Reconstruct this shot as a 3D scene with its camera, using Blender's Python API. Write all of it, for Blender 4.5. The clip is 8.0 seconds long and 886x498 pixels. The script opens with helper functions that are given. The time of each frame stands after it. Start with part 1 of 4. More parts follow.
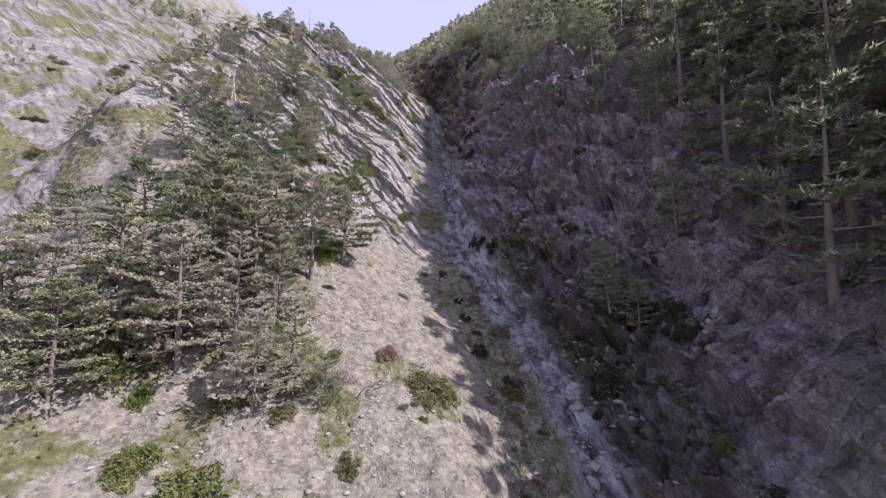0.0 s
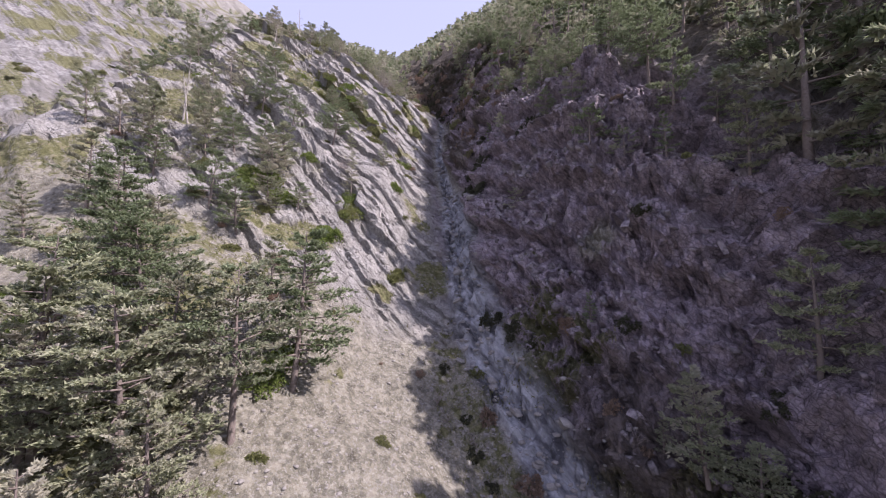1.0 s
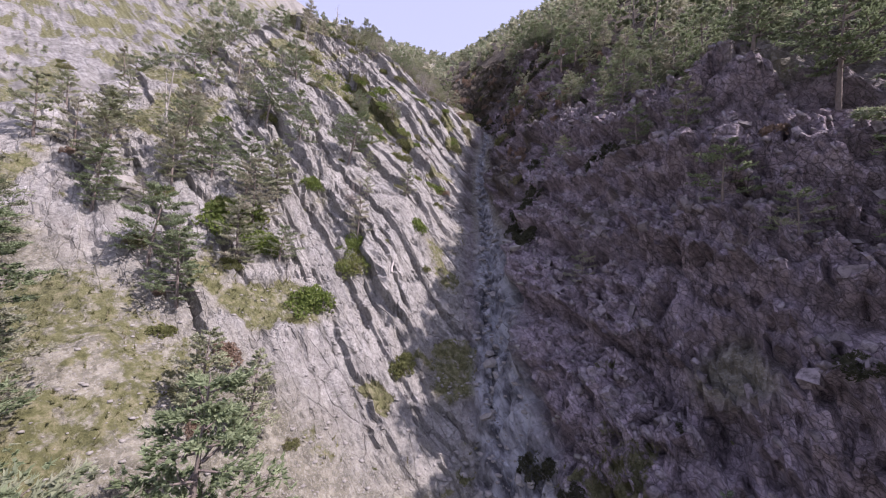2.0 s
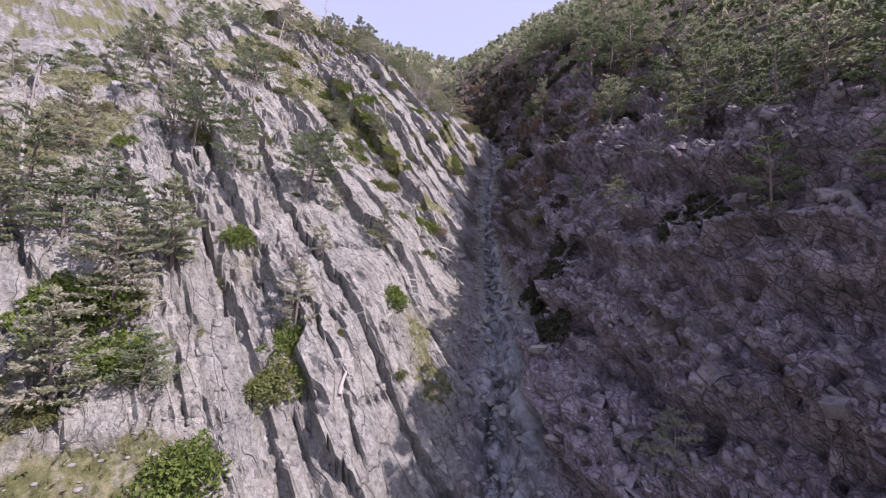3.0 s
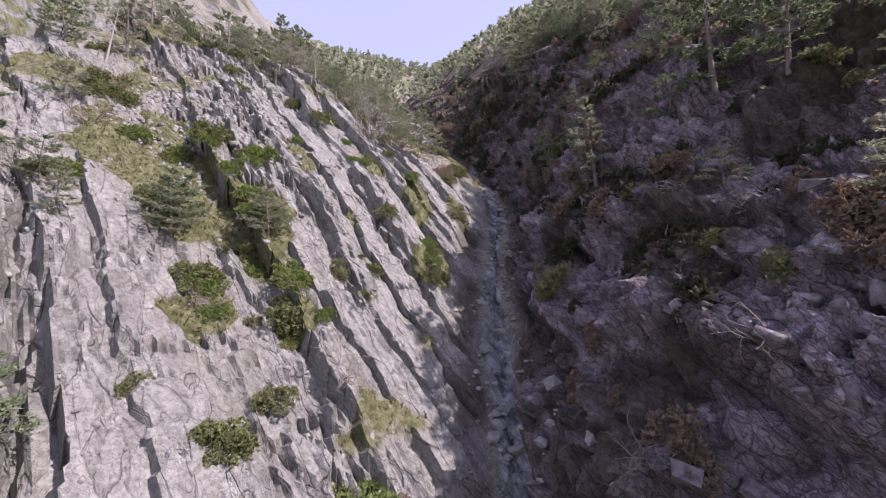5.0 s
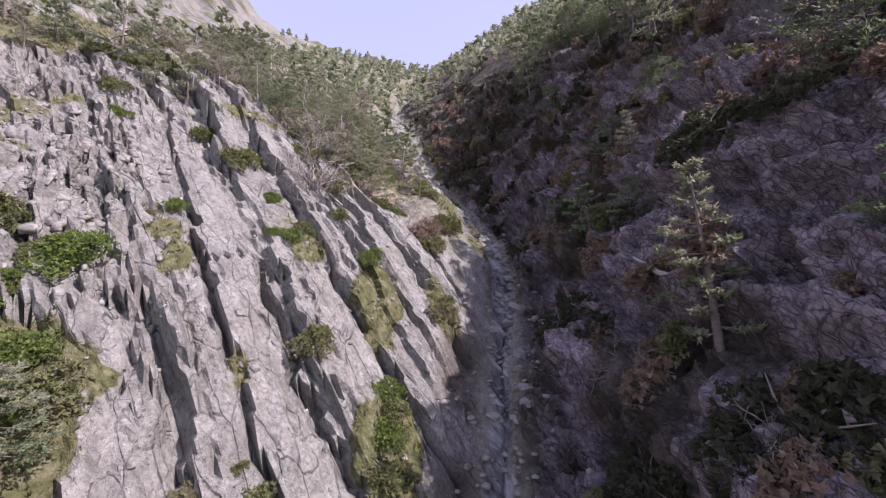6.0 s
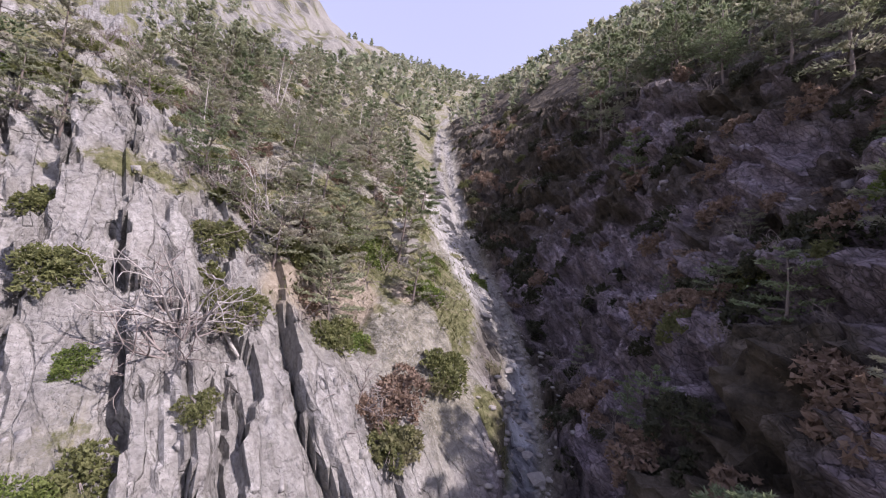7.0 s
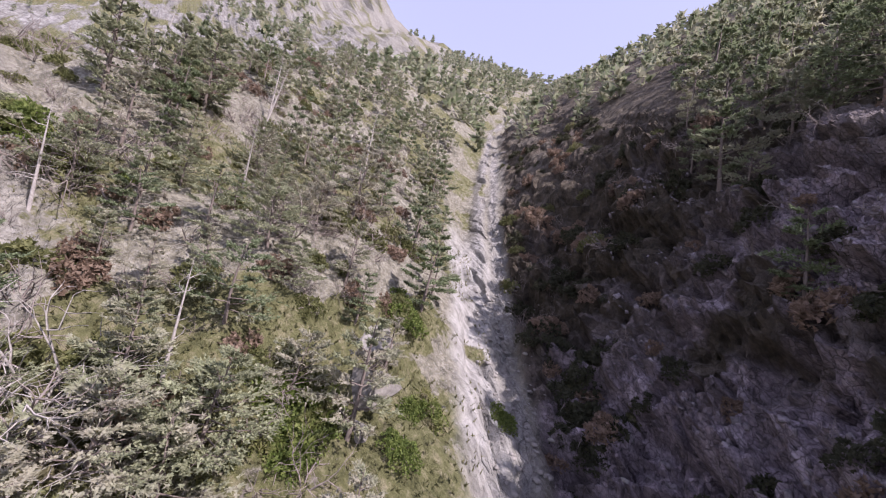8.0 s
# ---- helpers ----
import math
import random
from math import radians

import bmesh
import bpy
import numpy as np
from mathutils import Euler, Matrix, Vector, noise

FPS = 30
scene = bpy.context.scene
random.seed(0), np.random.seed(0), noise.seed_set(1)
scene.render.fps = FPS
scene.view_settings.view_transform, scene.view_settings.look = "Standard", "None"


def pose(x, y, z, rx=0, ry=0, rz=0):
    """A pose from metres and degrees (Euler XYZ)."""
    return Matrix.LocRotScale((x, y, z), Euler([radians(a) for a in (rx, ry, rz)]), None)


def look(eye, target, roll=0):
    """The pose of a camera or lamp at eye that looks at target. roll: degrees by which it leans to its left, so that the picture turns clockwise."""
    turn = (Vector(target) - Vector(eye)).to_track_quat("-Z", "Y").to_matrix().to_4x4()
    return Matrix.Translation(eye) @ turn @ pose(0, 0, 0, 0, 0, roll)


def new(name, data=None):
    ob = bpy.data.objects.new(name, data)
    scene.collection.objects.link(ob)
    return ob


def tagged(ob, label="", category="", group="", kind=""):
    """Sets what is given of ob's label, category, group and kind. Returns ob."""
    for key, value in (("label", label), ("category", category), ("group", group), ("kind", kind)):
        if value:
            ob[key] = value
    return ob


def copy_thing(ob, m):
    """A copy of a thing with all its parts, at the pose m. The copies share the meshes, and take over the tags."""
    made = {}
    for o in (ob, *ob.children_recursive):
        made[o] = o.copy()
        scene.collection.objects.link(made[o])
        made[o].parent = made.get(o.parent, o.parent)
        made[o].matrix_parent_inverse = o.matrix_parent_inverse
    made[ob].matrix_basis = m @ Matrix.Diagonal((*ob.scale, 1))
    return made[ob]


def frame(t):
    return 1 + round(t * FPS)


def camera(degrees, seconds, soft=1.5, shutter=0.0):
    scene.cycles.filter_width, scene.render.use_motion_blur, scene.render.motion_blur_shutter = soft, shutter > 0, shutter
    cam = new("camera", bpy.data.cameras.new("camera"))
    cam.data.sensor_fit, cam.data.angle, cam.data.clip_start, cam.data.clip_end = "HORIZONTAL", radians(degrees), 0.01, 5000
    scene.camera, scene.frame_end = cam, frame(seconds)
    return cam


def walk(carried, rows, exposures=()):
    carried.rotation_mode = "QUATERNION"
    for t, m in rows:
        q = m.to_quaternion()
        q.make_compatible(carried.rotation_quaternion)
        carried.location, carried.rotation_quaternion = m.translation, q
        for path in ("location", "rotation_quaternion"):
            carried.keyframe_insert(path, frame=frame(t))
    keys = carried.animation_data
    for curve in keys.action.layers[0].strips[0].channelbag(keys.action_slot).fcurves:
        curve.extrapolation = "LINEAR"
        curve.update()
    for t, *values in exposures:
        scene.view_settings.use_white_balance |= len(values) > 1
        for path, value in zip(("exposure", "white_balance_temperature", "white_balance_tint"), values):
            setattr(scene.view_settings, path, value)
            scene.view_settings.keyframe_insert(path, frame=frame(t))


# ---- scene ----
cam = camera(99.9, 8.0, soft=1.1)
METRES, EYE, TILT, LEAN, TURN = 100.0, 20.0, 4.0, 0.0, 0.0
ROWS = [
    (0.0, 0.0, 0.0, 0.0, -0.0, 0.0, -0.0),
    (0.5, 0.0014, 0.0491, 0.0325, 0.18, -0.09, -0.11),
    (1.0, 0.0028, 0.0986, 0.0631, 0.94, -0.26, -0.14),
    (1.5, 0.0052, 0.1479, 0.0899, 4.62, -0.32, -1.94),
    (3.0, 0.0007, 0.3044, 0.1628, 8.14, 0.23, -4.52),
    (3.5, -0.0047, 0.3574, 0.189, 7.99, 1.02, -3.76),
    (4.0, -0.0106, 0.4105, 0.2175, 7.64, 0.91, -2.51),
    (5.5, -0.0242, 0.577, 0.3114, 6.37, 0.88, 0.52),
    (6.0, -0.0213, 0.6364, 0.3456, 7.03, 1.0, -0.14),
    (6.5, -0.0187, 0.6961, 0.3828, 8.54, 1.76, -3.24),
    (7.0, -0.019, 0.7548, 0.4212, 13.48, 1.69, -6.9),
    (7.5, -0.0239, 0.8112, 0.4574, 20.67, 0.89, -10.92),
    (8.0, -0.0352, 0.8662, 0.4917, 21.23, 0.04, -11.16),
]
walk(cam, [(t, pose(0, 0, EYE, TILT, LEAN, TURN) @ pose(METRES * x, METRES * y, METRES * z, 90 + pitch, roll, yaw)) for t, x, y, z, yaw, pitch, roll in ROWS],
     exposures=[(0.0, 0.77, 6180, 28), (4.0, 0.71, 6180, 28), (8.0, 0.70, 6180, 28)])

from mathutils.bvhtree import BVHTree

# ---- light ----
SUN_FROM = Vector((0.77, -0.23, 0.92)).normalized()
world = bpy.data.worlds.new("world")
scene.world = world
world.use_nodes = True
sky = world.node_tree.nodes.new("ShaderNodeTexSky")
sky.sky_type, sky.sun_disc = "NISHITA", False
sky.sun_elevation = math.asin(SUN_FROM.z)
sky.sun_rotation = math.atan2(SUN_FROM.x, SUN_FROM.y)
sky.altitude, sky.air_density, sky.dust_density, sky.ozone_density = 900, 1.5, 3.0, 1.0
dim = world.node_tree.nodes.new("ShaderNodeVectorMath")
dim.operation = "MULTIPLY_ADD"
dim.inputs[1].default_value = (0.07, 0.07, 0.07)
dim.inputs[2].default_value = (0.285, 0.275, 0.35)      # thin high haze, the same all over
backing = world.node_tree.nodes["Background"]
world.node_tree.links.new(sky.outputs["Color"], dim.inputs[0])
world.node_tree.links.new(dim.outputs[0], backing.inputs["Color"])
sun = new("sun", bpy.data.lights.new("sun", "SUN"))
sun.data.energy, sun.data.angle, sun.data.color = 4.6, radians(0.5), (1.0, 0.95, 0.87)
sun.matrix_world = look(SUN_FROM * 300, (0, 0, 0))

# ---- materials ----
BEDDING = Vector((0.60, -0.36, 0.71)).normalized()   # across the rock's layers
FALL = Vector((0.62, -0.35, -0.70)).normalized()     # down the slabs
JOINT = BEDDING.cross(FALL).normalized()             # across the cracks that run down the slabs


class Shader:
    """A small helper to wire a material."""

    def __init__(self, name, roughness=0.9):
        self.mat = bpy.data.materials.new(name)
        self.mat.use_nodes = True
        self.tree = self.mat.node_tree
        self.body = self.tree.nodes["Principled BSDF"]
        self.body.inputs["Roughness"].default_value = roughness
        self.body.inputs["Specular IOR Level"].default_value = 0.25

    def node(self, kind, **inputs):
        n = self.tree.nodes.new(kind)
        for key, value in inputs.items():
            self.put(n.inputs[key.replace("_", " ")], value)
        return n

    def put(self, socket, value):
        if isinstance(value, bpy.types.NodeSocket):
            self.tree.links.new(value, socket)
        else:
            socket.default_value = value

    def places(self):
        return self.node("ShaderNodeNewGeometry").outputs["Position"]

    def along(self, scale_joint, scale_bed, scale_fall):
        """World places turned into the rock's own directions."""
        p, out = self.places(), self.node("ShaderNodeCombineXYZ")
        for socket, axis, k in zip(out.inputs, (JOINT, BEDDING, FALL), (scale_joint, scale_bed, scale_fall)):
            dot = self.node("ShaderNodeVectorMath")
            dot.operation = "DOT_PRODUCT"
            self.put(dot.inputs[0], p)
            dot.inputs[1].default_value = axis * k
            self.put(socket, dot.outputs["Value"])
        return out.outputs[0]

    def noise(self, scale, detail=4.0, rough=0.55, vector=None, distortion=0.0):
        n = self.node("ShaderNodeTexNoise", Scale=scale, Detail=detail, Roughness=rough, Distortion=distortion)
        self.put(n.inputs["Vector"], vector or self.places())
        return n.outputs["Fac"]

    def pieces(self, vector, warp=0.5, gap=0.06):
        """Broken pieces of rock: a tone for each piece, and the cracks between them."""
        bend = self.node("ShaderNodeTexNoise", Vector=vector, Scale=1.3, Detail=3.0)
        moved = self.node("ShaderNodeVectorMath")
        moved.operation = "MULTIPLY_ADD"
        self.put(moved.inputs[0], bend.outputs["Color"])
        moved.inputs[1].default_value = (warp, warp, warp)
        self.put(moved.inputs[2], vector)
        cell = self.node("ShaderNodeTexVoronoi", Vector=moved.outputs[0], Scale=1.0)
        edge = self.node("ShaderNodeTexVoronoi", Vector=moved.outputs[0], Scale=1.0)
        edge.feature = "DISTANCE_TO_EDGE"
        return cell.outputs["Color"], self.ramp(edge.outputs["Distance"], (0.0, 1.0), (gap, 0.0))

    def ramp(self, fac, *stops):
        n = self.node("ShaderNodeValToRGB", Fac=fac)
        e = n.color_ramp.elements
        while len(e) < len(stops):
            e.new(0.5)
        for el, (at, c) in zip(e, stops):
            el.position = at
            el.color = (*c, 1) if isinstance(c, tuple) else (c, c, c, 1)
        return n.outputs["Color"]

    def mix(self, fac, a, b, blend="MIX"):
        n = self.node("ShaderNodeMix")
        n.data_type, n.blend_type = "RGBA", blend
        for socket, value in ((n.inputs[0], fac), (n.inputs[6], a), (n.inputs[7], b)):
            self.put(socket, (*value, 1) if isinstance(value, tuple) else value)
        return n.outputs[2]

    def math(self, op, a, b=0.0):
        n = self.node("ShaderNodeMath")
        n.operation = op
        self.put(n.inputs[0], a), self.put(n.inputs[1], b)
        return n.outputs[0]

    def attr(self, name):
        n = self.node("ShaderNodeAttribute")
        n.attribute_name = name
        return n.outputs["Fac"]

    def bump(self, height, strength=0.5, distance=0.1):
        n = self.node("ShaderNodeBump", Height=height, Strength=strength, Distance=distance)
        if self.body.inputs["Normal"].is_linked:
            self.put(n.inputs["Normal"], self.body.inputs["Normal"].links[0].from_socket)
        self.put(self.body.inputs["Normal"], n.outputs["Normal"])

    def done(self, color):
        self.put(self.body.inputs["Base Color"], color)
        return self.mat


def rock_color(s):
    """Grey-beige schist with streaks down the dip, lichen blotches and rusty stains."""
    streak = s.noise(1.0, 5, 0.6, s.along(1.8, 1.8, 0.6))
    blotch = s.noise(0.45, 4, 0.6)
    grain = s.noise(6.0, 3, 0.6)
    c = s.ramp(streak, (0.30, (0.12, 0.113, 0.106)), (0.46, (0.29, 0.278, 0.263)), (0.72, (0.50, 0.483, 0.46)))
    c = s.mix(s.ramp(blotch, (0.35, 0.0), (0.7, 0.75)), c, (0.31, 0.29, 0.262))
    c = s.mix(s.ramp(grain, (0.3, 0.7), (0.62, 0.0)), c, (0.11, 0.10, 0.092))
    spots = s.noise(2.3, 5, 0.7)
    c = s.mix(s.ramp(spots, (0.54, 0.0), (0.66, 0.75)), c, (0.13, 0.125, 0.105))
    c = s.mix(s.ramp(s.noise(3.1, 4, 0.7), (0.58, 0.0), (0.7, 0.6)), c, (0.42, 0.405, 0.385))
    return c, streak, grain


def make_ground_material():
    s = Shader("slope_ground", 0.95)
    rock, streak, grain = rock_color(s)
    # redder beds across the gorge, with the shade's dark and purple put into the colour
    shaded_red = s.ramp(s.noise(1.0, 5, 0.65, s.along(0.8, 1.3, 0.75)), (0.34, (0.10, 0.084, 0.095)), (0.5, (0.275, 0.228, 0.262)), (0.64, (0.46, 0.395, 0.44)))
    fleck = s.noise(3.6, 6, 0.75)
    shaded_red = s.mix(s.ramp(fleck, (0.34, 0.7), (0.48, 0.0)), shaded_red, (0.04, 0.034, 0.034))
    shaded_red = s.mix(s.ramp(fleck, (0.56, 0.0), (0.7, 0.8)), shaded_red, (0.46, 0.405, 0.41))
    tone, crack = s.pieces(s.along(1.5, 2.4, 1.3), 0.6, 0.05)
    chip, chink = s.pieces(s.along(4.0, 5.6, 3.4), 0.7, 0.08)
    shaded_red = s.mix(1.0, shaded_red, s.ramp(tone, (0.2, 0.7), (0.7, 1.0)), "MULTIPLY")
    shaded_red = s.mix(s.math("MULTIPLY", chip, 0.55), shaded_red, (0.41, 0.335, 0.355))
    shaded_red = s.mix(s.math("MULTIPLY", s.math("MAXIMUM", crack, s.math("MULTIPLY", chink, 0.55)), 0.55), shaded_red, (0.035, 0.03, 0.03))
    slab, split = s.pieces(s.along(1.1, 1.5, 0.28), 0.35, 0.035)
    rock = s.mix(1.0, rock, s.ramp(slab, (0.15, 0.78), (0.7, 1.0)), "MULTIPLY")
    rock = s.mix(s.math("MULTIPLY", chip, 0.3), rock, (0.42, 0.405, 0.375))
    rock = s.mix(s.math("MULTIPLY", s.math("MAXIMUM", s.math("MULTIPLY", split, s.ramp(s.noise(0.35, 3, 0.6), (0.46, 0.0), (0.6, 0.85))), s.math("MULTIPLY", chink, s.ramp(s.noise(0.6, 3, 0.6), (0.54, 0.0), (0.66, 0.3)))), 0.75), rock, (0.07, 0.064, 0.058))
    rock = s.mix(s.attr("shaded_red"), rock, shaded_red)
    pale = s.ramp(s.noise(0.8, 8, 0.72, s.along(1.0, 1.0, 0.55)), (0.36, (0.10, 0.094, 0.088)), (0.5, (0.235, 0.226, 0.215)), (0.64, (0.33, 0.32, 0.31)))
    pale = s.mix(s.ramp(s.noise(1.6, 6, 0.75), (0.36, 0.75), (0.48, 0.0)), pale, (0.10, 0.094, 0.085))
    pale = s.mix(s.ramp(s.noise(0.09, 6, 0.7), (0.4, 0.65), (0.56, 0.0)), pale, (0.135, 0.127, 0.115))
    rock = s.mix(s.attr("pale"), rock, pale)
    earth = s.ramp(s.noise(1.4, 6, 0.7), (0.28, (0.085, 0.077, 0.056)), (0.5, (0.21, 0.195, 0.15)), (0.72, (0.33, 0.31, 0.255)))
    pebbles = s.noise(9.0, 3, 0.7)
    earth = s.mix(s.ramp(pebbles, (0.5, 0.0), (0.68, 0.8)), earth, (0.34, 0.325, 0.30))
    lump, _ = s.pieces(s.along(5.0, 5.0, 5.0), 0.8)
    earth = s.mix(1.0, earth, s.ramp(lump, (0.15, 0.62), (0.65, 1.0)), "MULTIPLY")
    turf = s.ramp(s.noise(2.2, 5, 0.7), (0.3, (0.05, 0.052, 0.022)), (0.5, (0.115, 0.115, 0.052)), (0.72, (0.24, 0.215, 0.14)))
    c = s.mix(s.attr("bare"), earth, rock)
    edge = s.math("ADD", s.attr("turf"), s.math("MULTIPLY", s.math("SUBTRACT", s.noise(1.7, 4, 0.7), 0.5), 1.3))
    c = s.mix(s.ramp(edge, (0.42, 0.0), (0.58, 1.0)), c, turf)
    dusty = s.ramp(s.noise(3.0, 5, 0.7), (0.3, (0.16, 0.128, 0.095)), (0.5, (0.28, 0.235, 0.18)), (0.7, (0.37, 0.32, 0.265)))
    c = s.mix(s.attr("tan"), c, dusty)
    c = s.mix(s.attr("washed"), c, s.ramp(streak, (0.3, (0.16, 0.152, 0.14)), (0.6, (0.38, 0.367, 0.345))))
    wet = s.ramp(s.noise(1.0, 4, 0.6, s.along(1.2, 1.2, 0.4)), (0.38, (0.09, 0.09, 0.099)), (0.62, (0.40, 0.405, 0.425)))
    c = s.mix(s.attr("stream"), c, wet)
    floor = s.ramp(s.noise(1.1, 5, 0.7), (0.35, (0.035, 0.03, 0.022)), (0.55, (0.095, 0.078, 0.058)), (0.75, (0.18, 0.15, 0.125)))
    c = s.mix(s.attr("litter"), c, floor)
    s.bump(streak, 0.35, 0.15)
    s.bump(grain, 0.7, 0.08)
    s.bump(s.noise(2.4, 6, 0.75), 0.9, 0.25)
    s.bump(s.math("MULTIPLY", s.math("ADD", s.math("SUBTRACT", slab, split), s.math("MULTIPLY", s.math("ADD", s.math("SUBTRACT", chip, chink), s.math("SUBTRACT", tone, crack)), s.math("ADD", 0.12, s.math("MULTIPLY", s.attr("shaded_red"), 0.5)))), s.attr("bare")), 0.7, 0.16)
    return s.done(c)


def make_stone_material(name, tint=(0.24, 0.225, 0.21)):
    s = Shader(name, 0.92)
    rock, streak, grain = rock_color(s)
    shade = s.node("ShaderNodeObjectInfo").outputs["Random"]
    c = s.mix(0.4, rock, tint)
    c = s.mix(s.math("MULTIPLY", shade, 0.4), c, (0.24, 0.22, 0.20))
    s.bump(streak, 0.4, 0.1)
    s.bump(grain, 0.5, 0.04)
    return s.done(c)


def make_plate_material(name, dark, light, streak_mix):
    """Broken layers of rock, each piece with its own tone."""
    s = Shader(name, 0.93)
    rock, streak, grain = rock_color(s)
    island = s.node("ShaderNodeNewGeometry").outputs["Random Per Island"]
    thing = s.node("ShaderNodeObjectInfo").outputs["Random"]
    own = s.math("FRACT", s.math("ADD", island, s.math("MULTIPLY", thing, 7.3)))
    c = s.mix(streak_mix, s.mix(own, dark, light), rock)
    c = s.mix(s.ramp(s.noise(4.0, 5, 0.7), (0.38, 0.7), (0.55, 0.0)), c, tuple(0.45 * q for q in dark))
    s.bump(streak, 0.4, 0.06)
    s.bump(grain, 0.6, 0.04)
    return s.done(c)


def make_leaf_material(name, dark, light, dry=None, dry_share=0.0):
    s = Shader(name, 0.6)
    island = s.node("ShaderNodeNewGeometry").outputs["Random Per Island"]
    thing = s.node("ShaderNodeObjectInfo").outputs["Random"]
    c = s.mix(island, dark, light)
    if dry:
        blot = s.math("ADD", s.noise(0.5, 3, 0.6), s.math("MULTIPLY", s.math("SUBTRACT", thing, 0.5), 0.35))
        c = s.mix(s.ramp(blot, (0.62 - dry_share * 0.5, 0.0), (0.78 - dry_share * 0.5, 0.9)), c, dry)
    c = s.mix(s.math("MULTIPLY", thing, 0.35), c, tuple(0.6 * a + 0.02 for a in light))
    s.put(s.body.inputs["Base Color"], c)
    lit = s.node("ShaderNodeBsdfTranslucent")
    s.put(lit.inputs["Color"], c)
    both = s.node("ShaderNodeMixShader")
    both.inputs[0].default_value = 0.5
    s.put(both.inputs[1], s.body.outputs[0]), s.put(both.inputs[2], lit.outputs[0])
    s.put(s.tree.nodes["Material Output"].inputs["Surface"], both.outputs[0])
    return s.mat


def make_bark_material(name, dark, light, scale=9.0):
    s = Shader(name, 0.95)
    n = s.noise(scale, 5, 0.7)
    s.bump(n, 0.6, 0.05)
    return s.done(s.mix(s.noise(0.9, 3), s.ramp(n, (0.35, dark), (0.65, light)), light))


GROUND = make_ground_material()
STONE = make_stone_material("loose_stone")
# pieces of the wall across, toned down with the same purple shade in their colour
RED_PLATES = make_plate_material("red_plates", (0.105, 0.088, 0.094), (0.31, 0.265, 0.287), 0.25)
GREY_PLATES = make_plate_material("grey_plates", (0.17, 0.16, 0.15), (0.36, 0.345, 0.325), 0.5)
NEEDLES = make_leaf_material("pine_needles", (0.115, 0.15, 0.075), (0.32, 0.375, 0.22), (0.43, 0.40, 0.31), 0.22)
GREY_NEEDLES = make_leaf_material("dry_pine_needles", (0.205, 0.225, 0.135), (0.47, 0.49, 0.32), (0.52, 0.475, 0.40), 0.24)
MAT_LEAVES = make_leaf_material("mat_leaves", (0.075, 0.12, 0.028), (0.25, 0.305, 0.085), (0.29, 0.27, 0.12), 0.02)
OLIVE_LEAVES = make_leaf_material("olive_leaves", (0.10, 0.115, 0.04), (0.27, 0.275, 0.12), (0.31, 0.27, 0.18), 0.1)
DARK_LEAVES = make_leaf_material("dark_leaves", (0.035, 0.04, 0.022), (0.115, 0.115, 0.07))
RUST_LEAVES = make_leaf_material("rust_leaves", (0.18, 0.125, 0.09), (0.38, 0.28, 0.21))
GRASS = make_leaf_material("grass_blades", (0.09, 0.10, 0.04), (0.25, 0.24, 0.12), (0.28, 0.24, 0.15), 0.08)
BARK = make_bark_material("pine_bark", (0.08, 0.064, 0.057), (0.215, 0.178, 0.158))
DEAD_WOOD = make_bark_material("dead_wood", (0.20, 0.18, 0.165), (0.40, 0.37, 0.345))
TWIG = make_bark_material("grey_twigs", (0.13, 0.105, 0.095), (0.27, 0.23, 0.21))

# ---- lie of the land ----
STATIONS = np.array([0, 20, 30, 40, 50, 60, 70, 80, 90, 100, 112, 130, 150, 190.0])
BED_X = np.array([10.9, 8.8, 7.2, 1.8, 1.2, 0.2, -1.2, -1.6, -0.8, -2.8, -8.5, -15.9, -23.1, -36])
BED_Z = np.array([-4.1, 7.8, 14, 22.6, 30.6, 36.6, 43.5, 52.4, 58.7, 64.5, 71.2, 83.2, 96.9, 119.5])
LEFT_AT = np.array([0, 4, 9, 15, 22, 32.0])
LEFT_RISE = np.array([
    [0, 3.2, 6.4, 7.5, 8.8, 15.1], [0, 2, 5.5, 6.8, 9.4, 14.9], [0, 0.4, 3.5, 7.7, 12, 15], [0, 0, 1.7, 6.4, 10.9, 14.7],
    [0, 2.1, 6, 7.3, 12, 15], [0, 2.3, 5.6, 8.8, 14, 18.4], [0, 3.3, 5, 8.7, 12.7, 19.7], [0, 4, 6.1, 10.4, 14.9, 20],
    [0, 5.1, 7.2, 11.5, 15.9, 20.9], [0, 4.1, 7.2, 11.8, 15.1, 20.7], [0, 1.2, 4.8, 11, 14.2, 20.6], [0, 0.2, 4, 9.8, 14.4, 21.1],
    [0, 1, 5.4, 8.6, 13.5, 20.6], [0, 2.7, 6.7, 10.8, 14.9, 21]])
RIGHT_AT = np.array([0, 3, 6, 9, 14, 22.0])
RIGHT_RISE = np.array([
    [0, 1.1, 2.4, 6.1, 16, 31], [0, 1.9, 4.5, 10.1, 18.8, 34], [0, 3.5, 8, 14.4, 21, 32.1], [0, 5.9, 12.2, 19.6, 22.6, 27.6],
    [0, 7.2, 13.3, 17.6, 20.5, 25.8], [0, 5.9, 13.7, 17.1, 20.9, 26.3], [0, 5, 11.6, 15.7, 20.8, 26.4], [0, 2.5, 8.6, 14.6, 20.3, 26.4],
    [0, 0, 5.2, 12.1, 21.4, 27.1], [0, 0, 2.5, 6.6, 20.3, 27.1], [0, 0.3, 1.3, 6.1, 17.8, 24.5], [0, 1.6, 4.7, 7.5, 13.4, 20.2],
    [0, 2.4, 5, 6.9, 10.6, 16.7], [0, 3, 6, 7.9, 11.2, 16.9]])
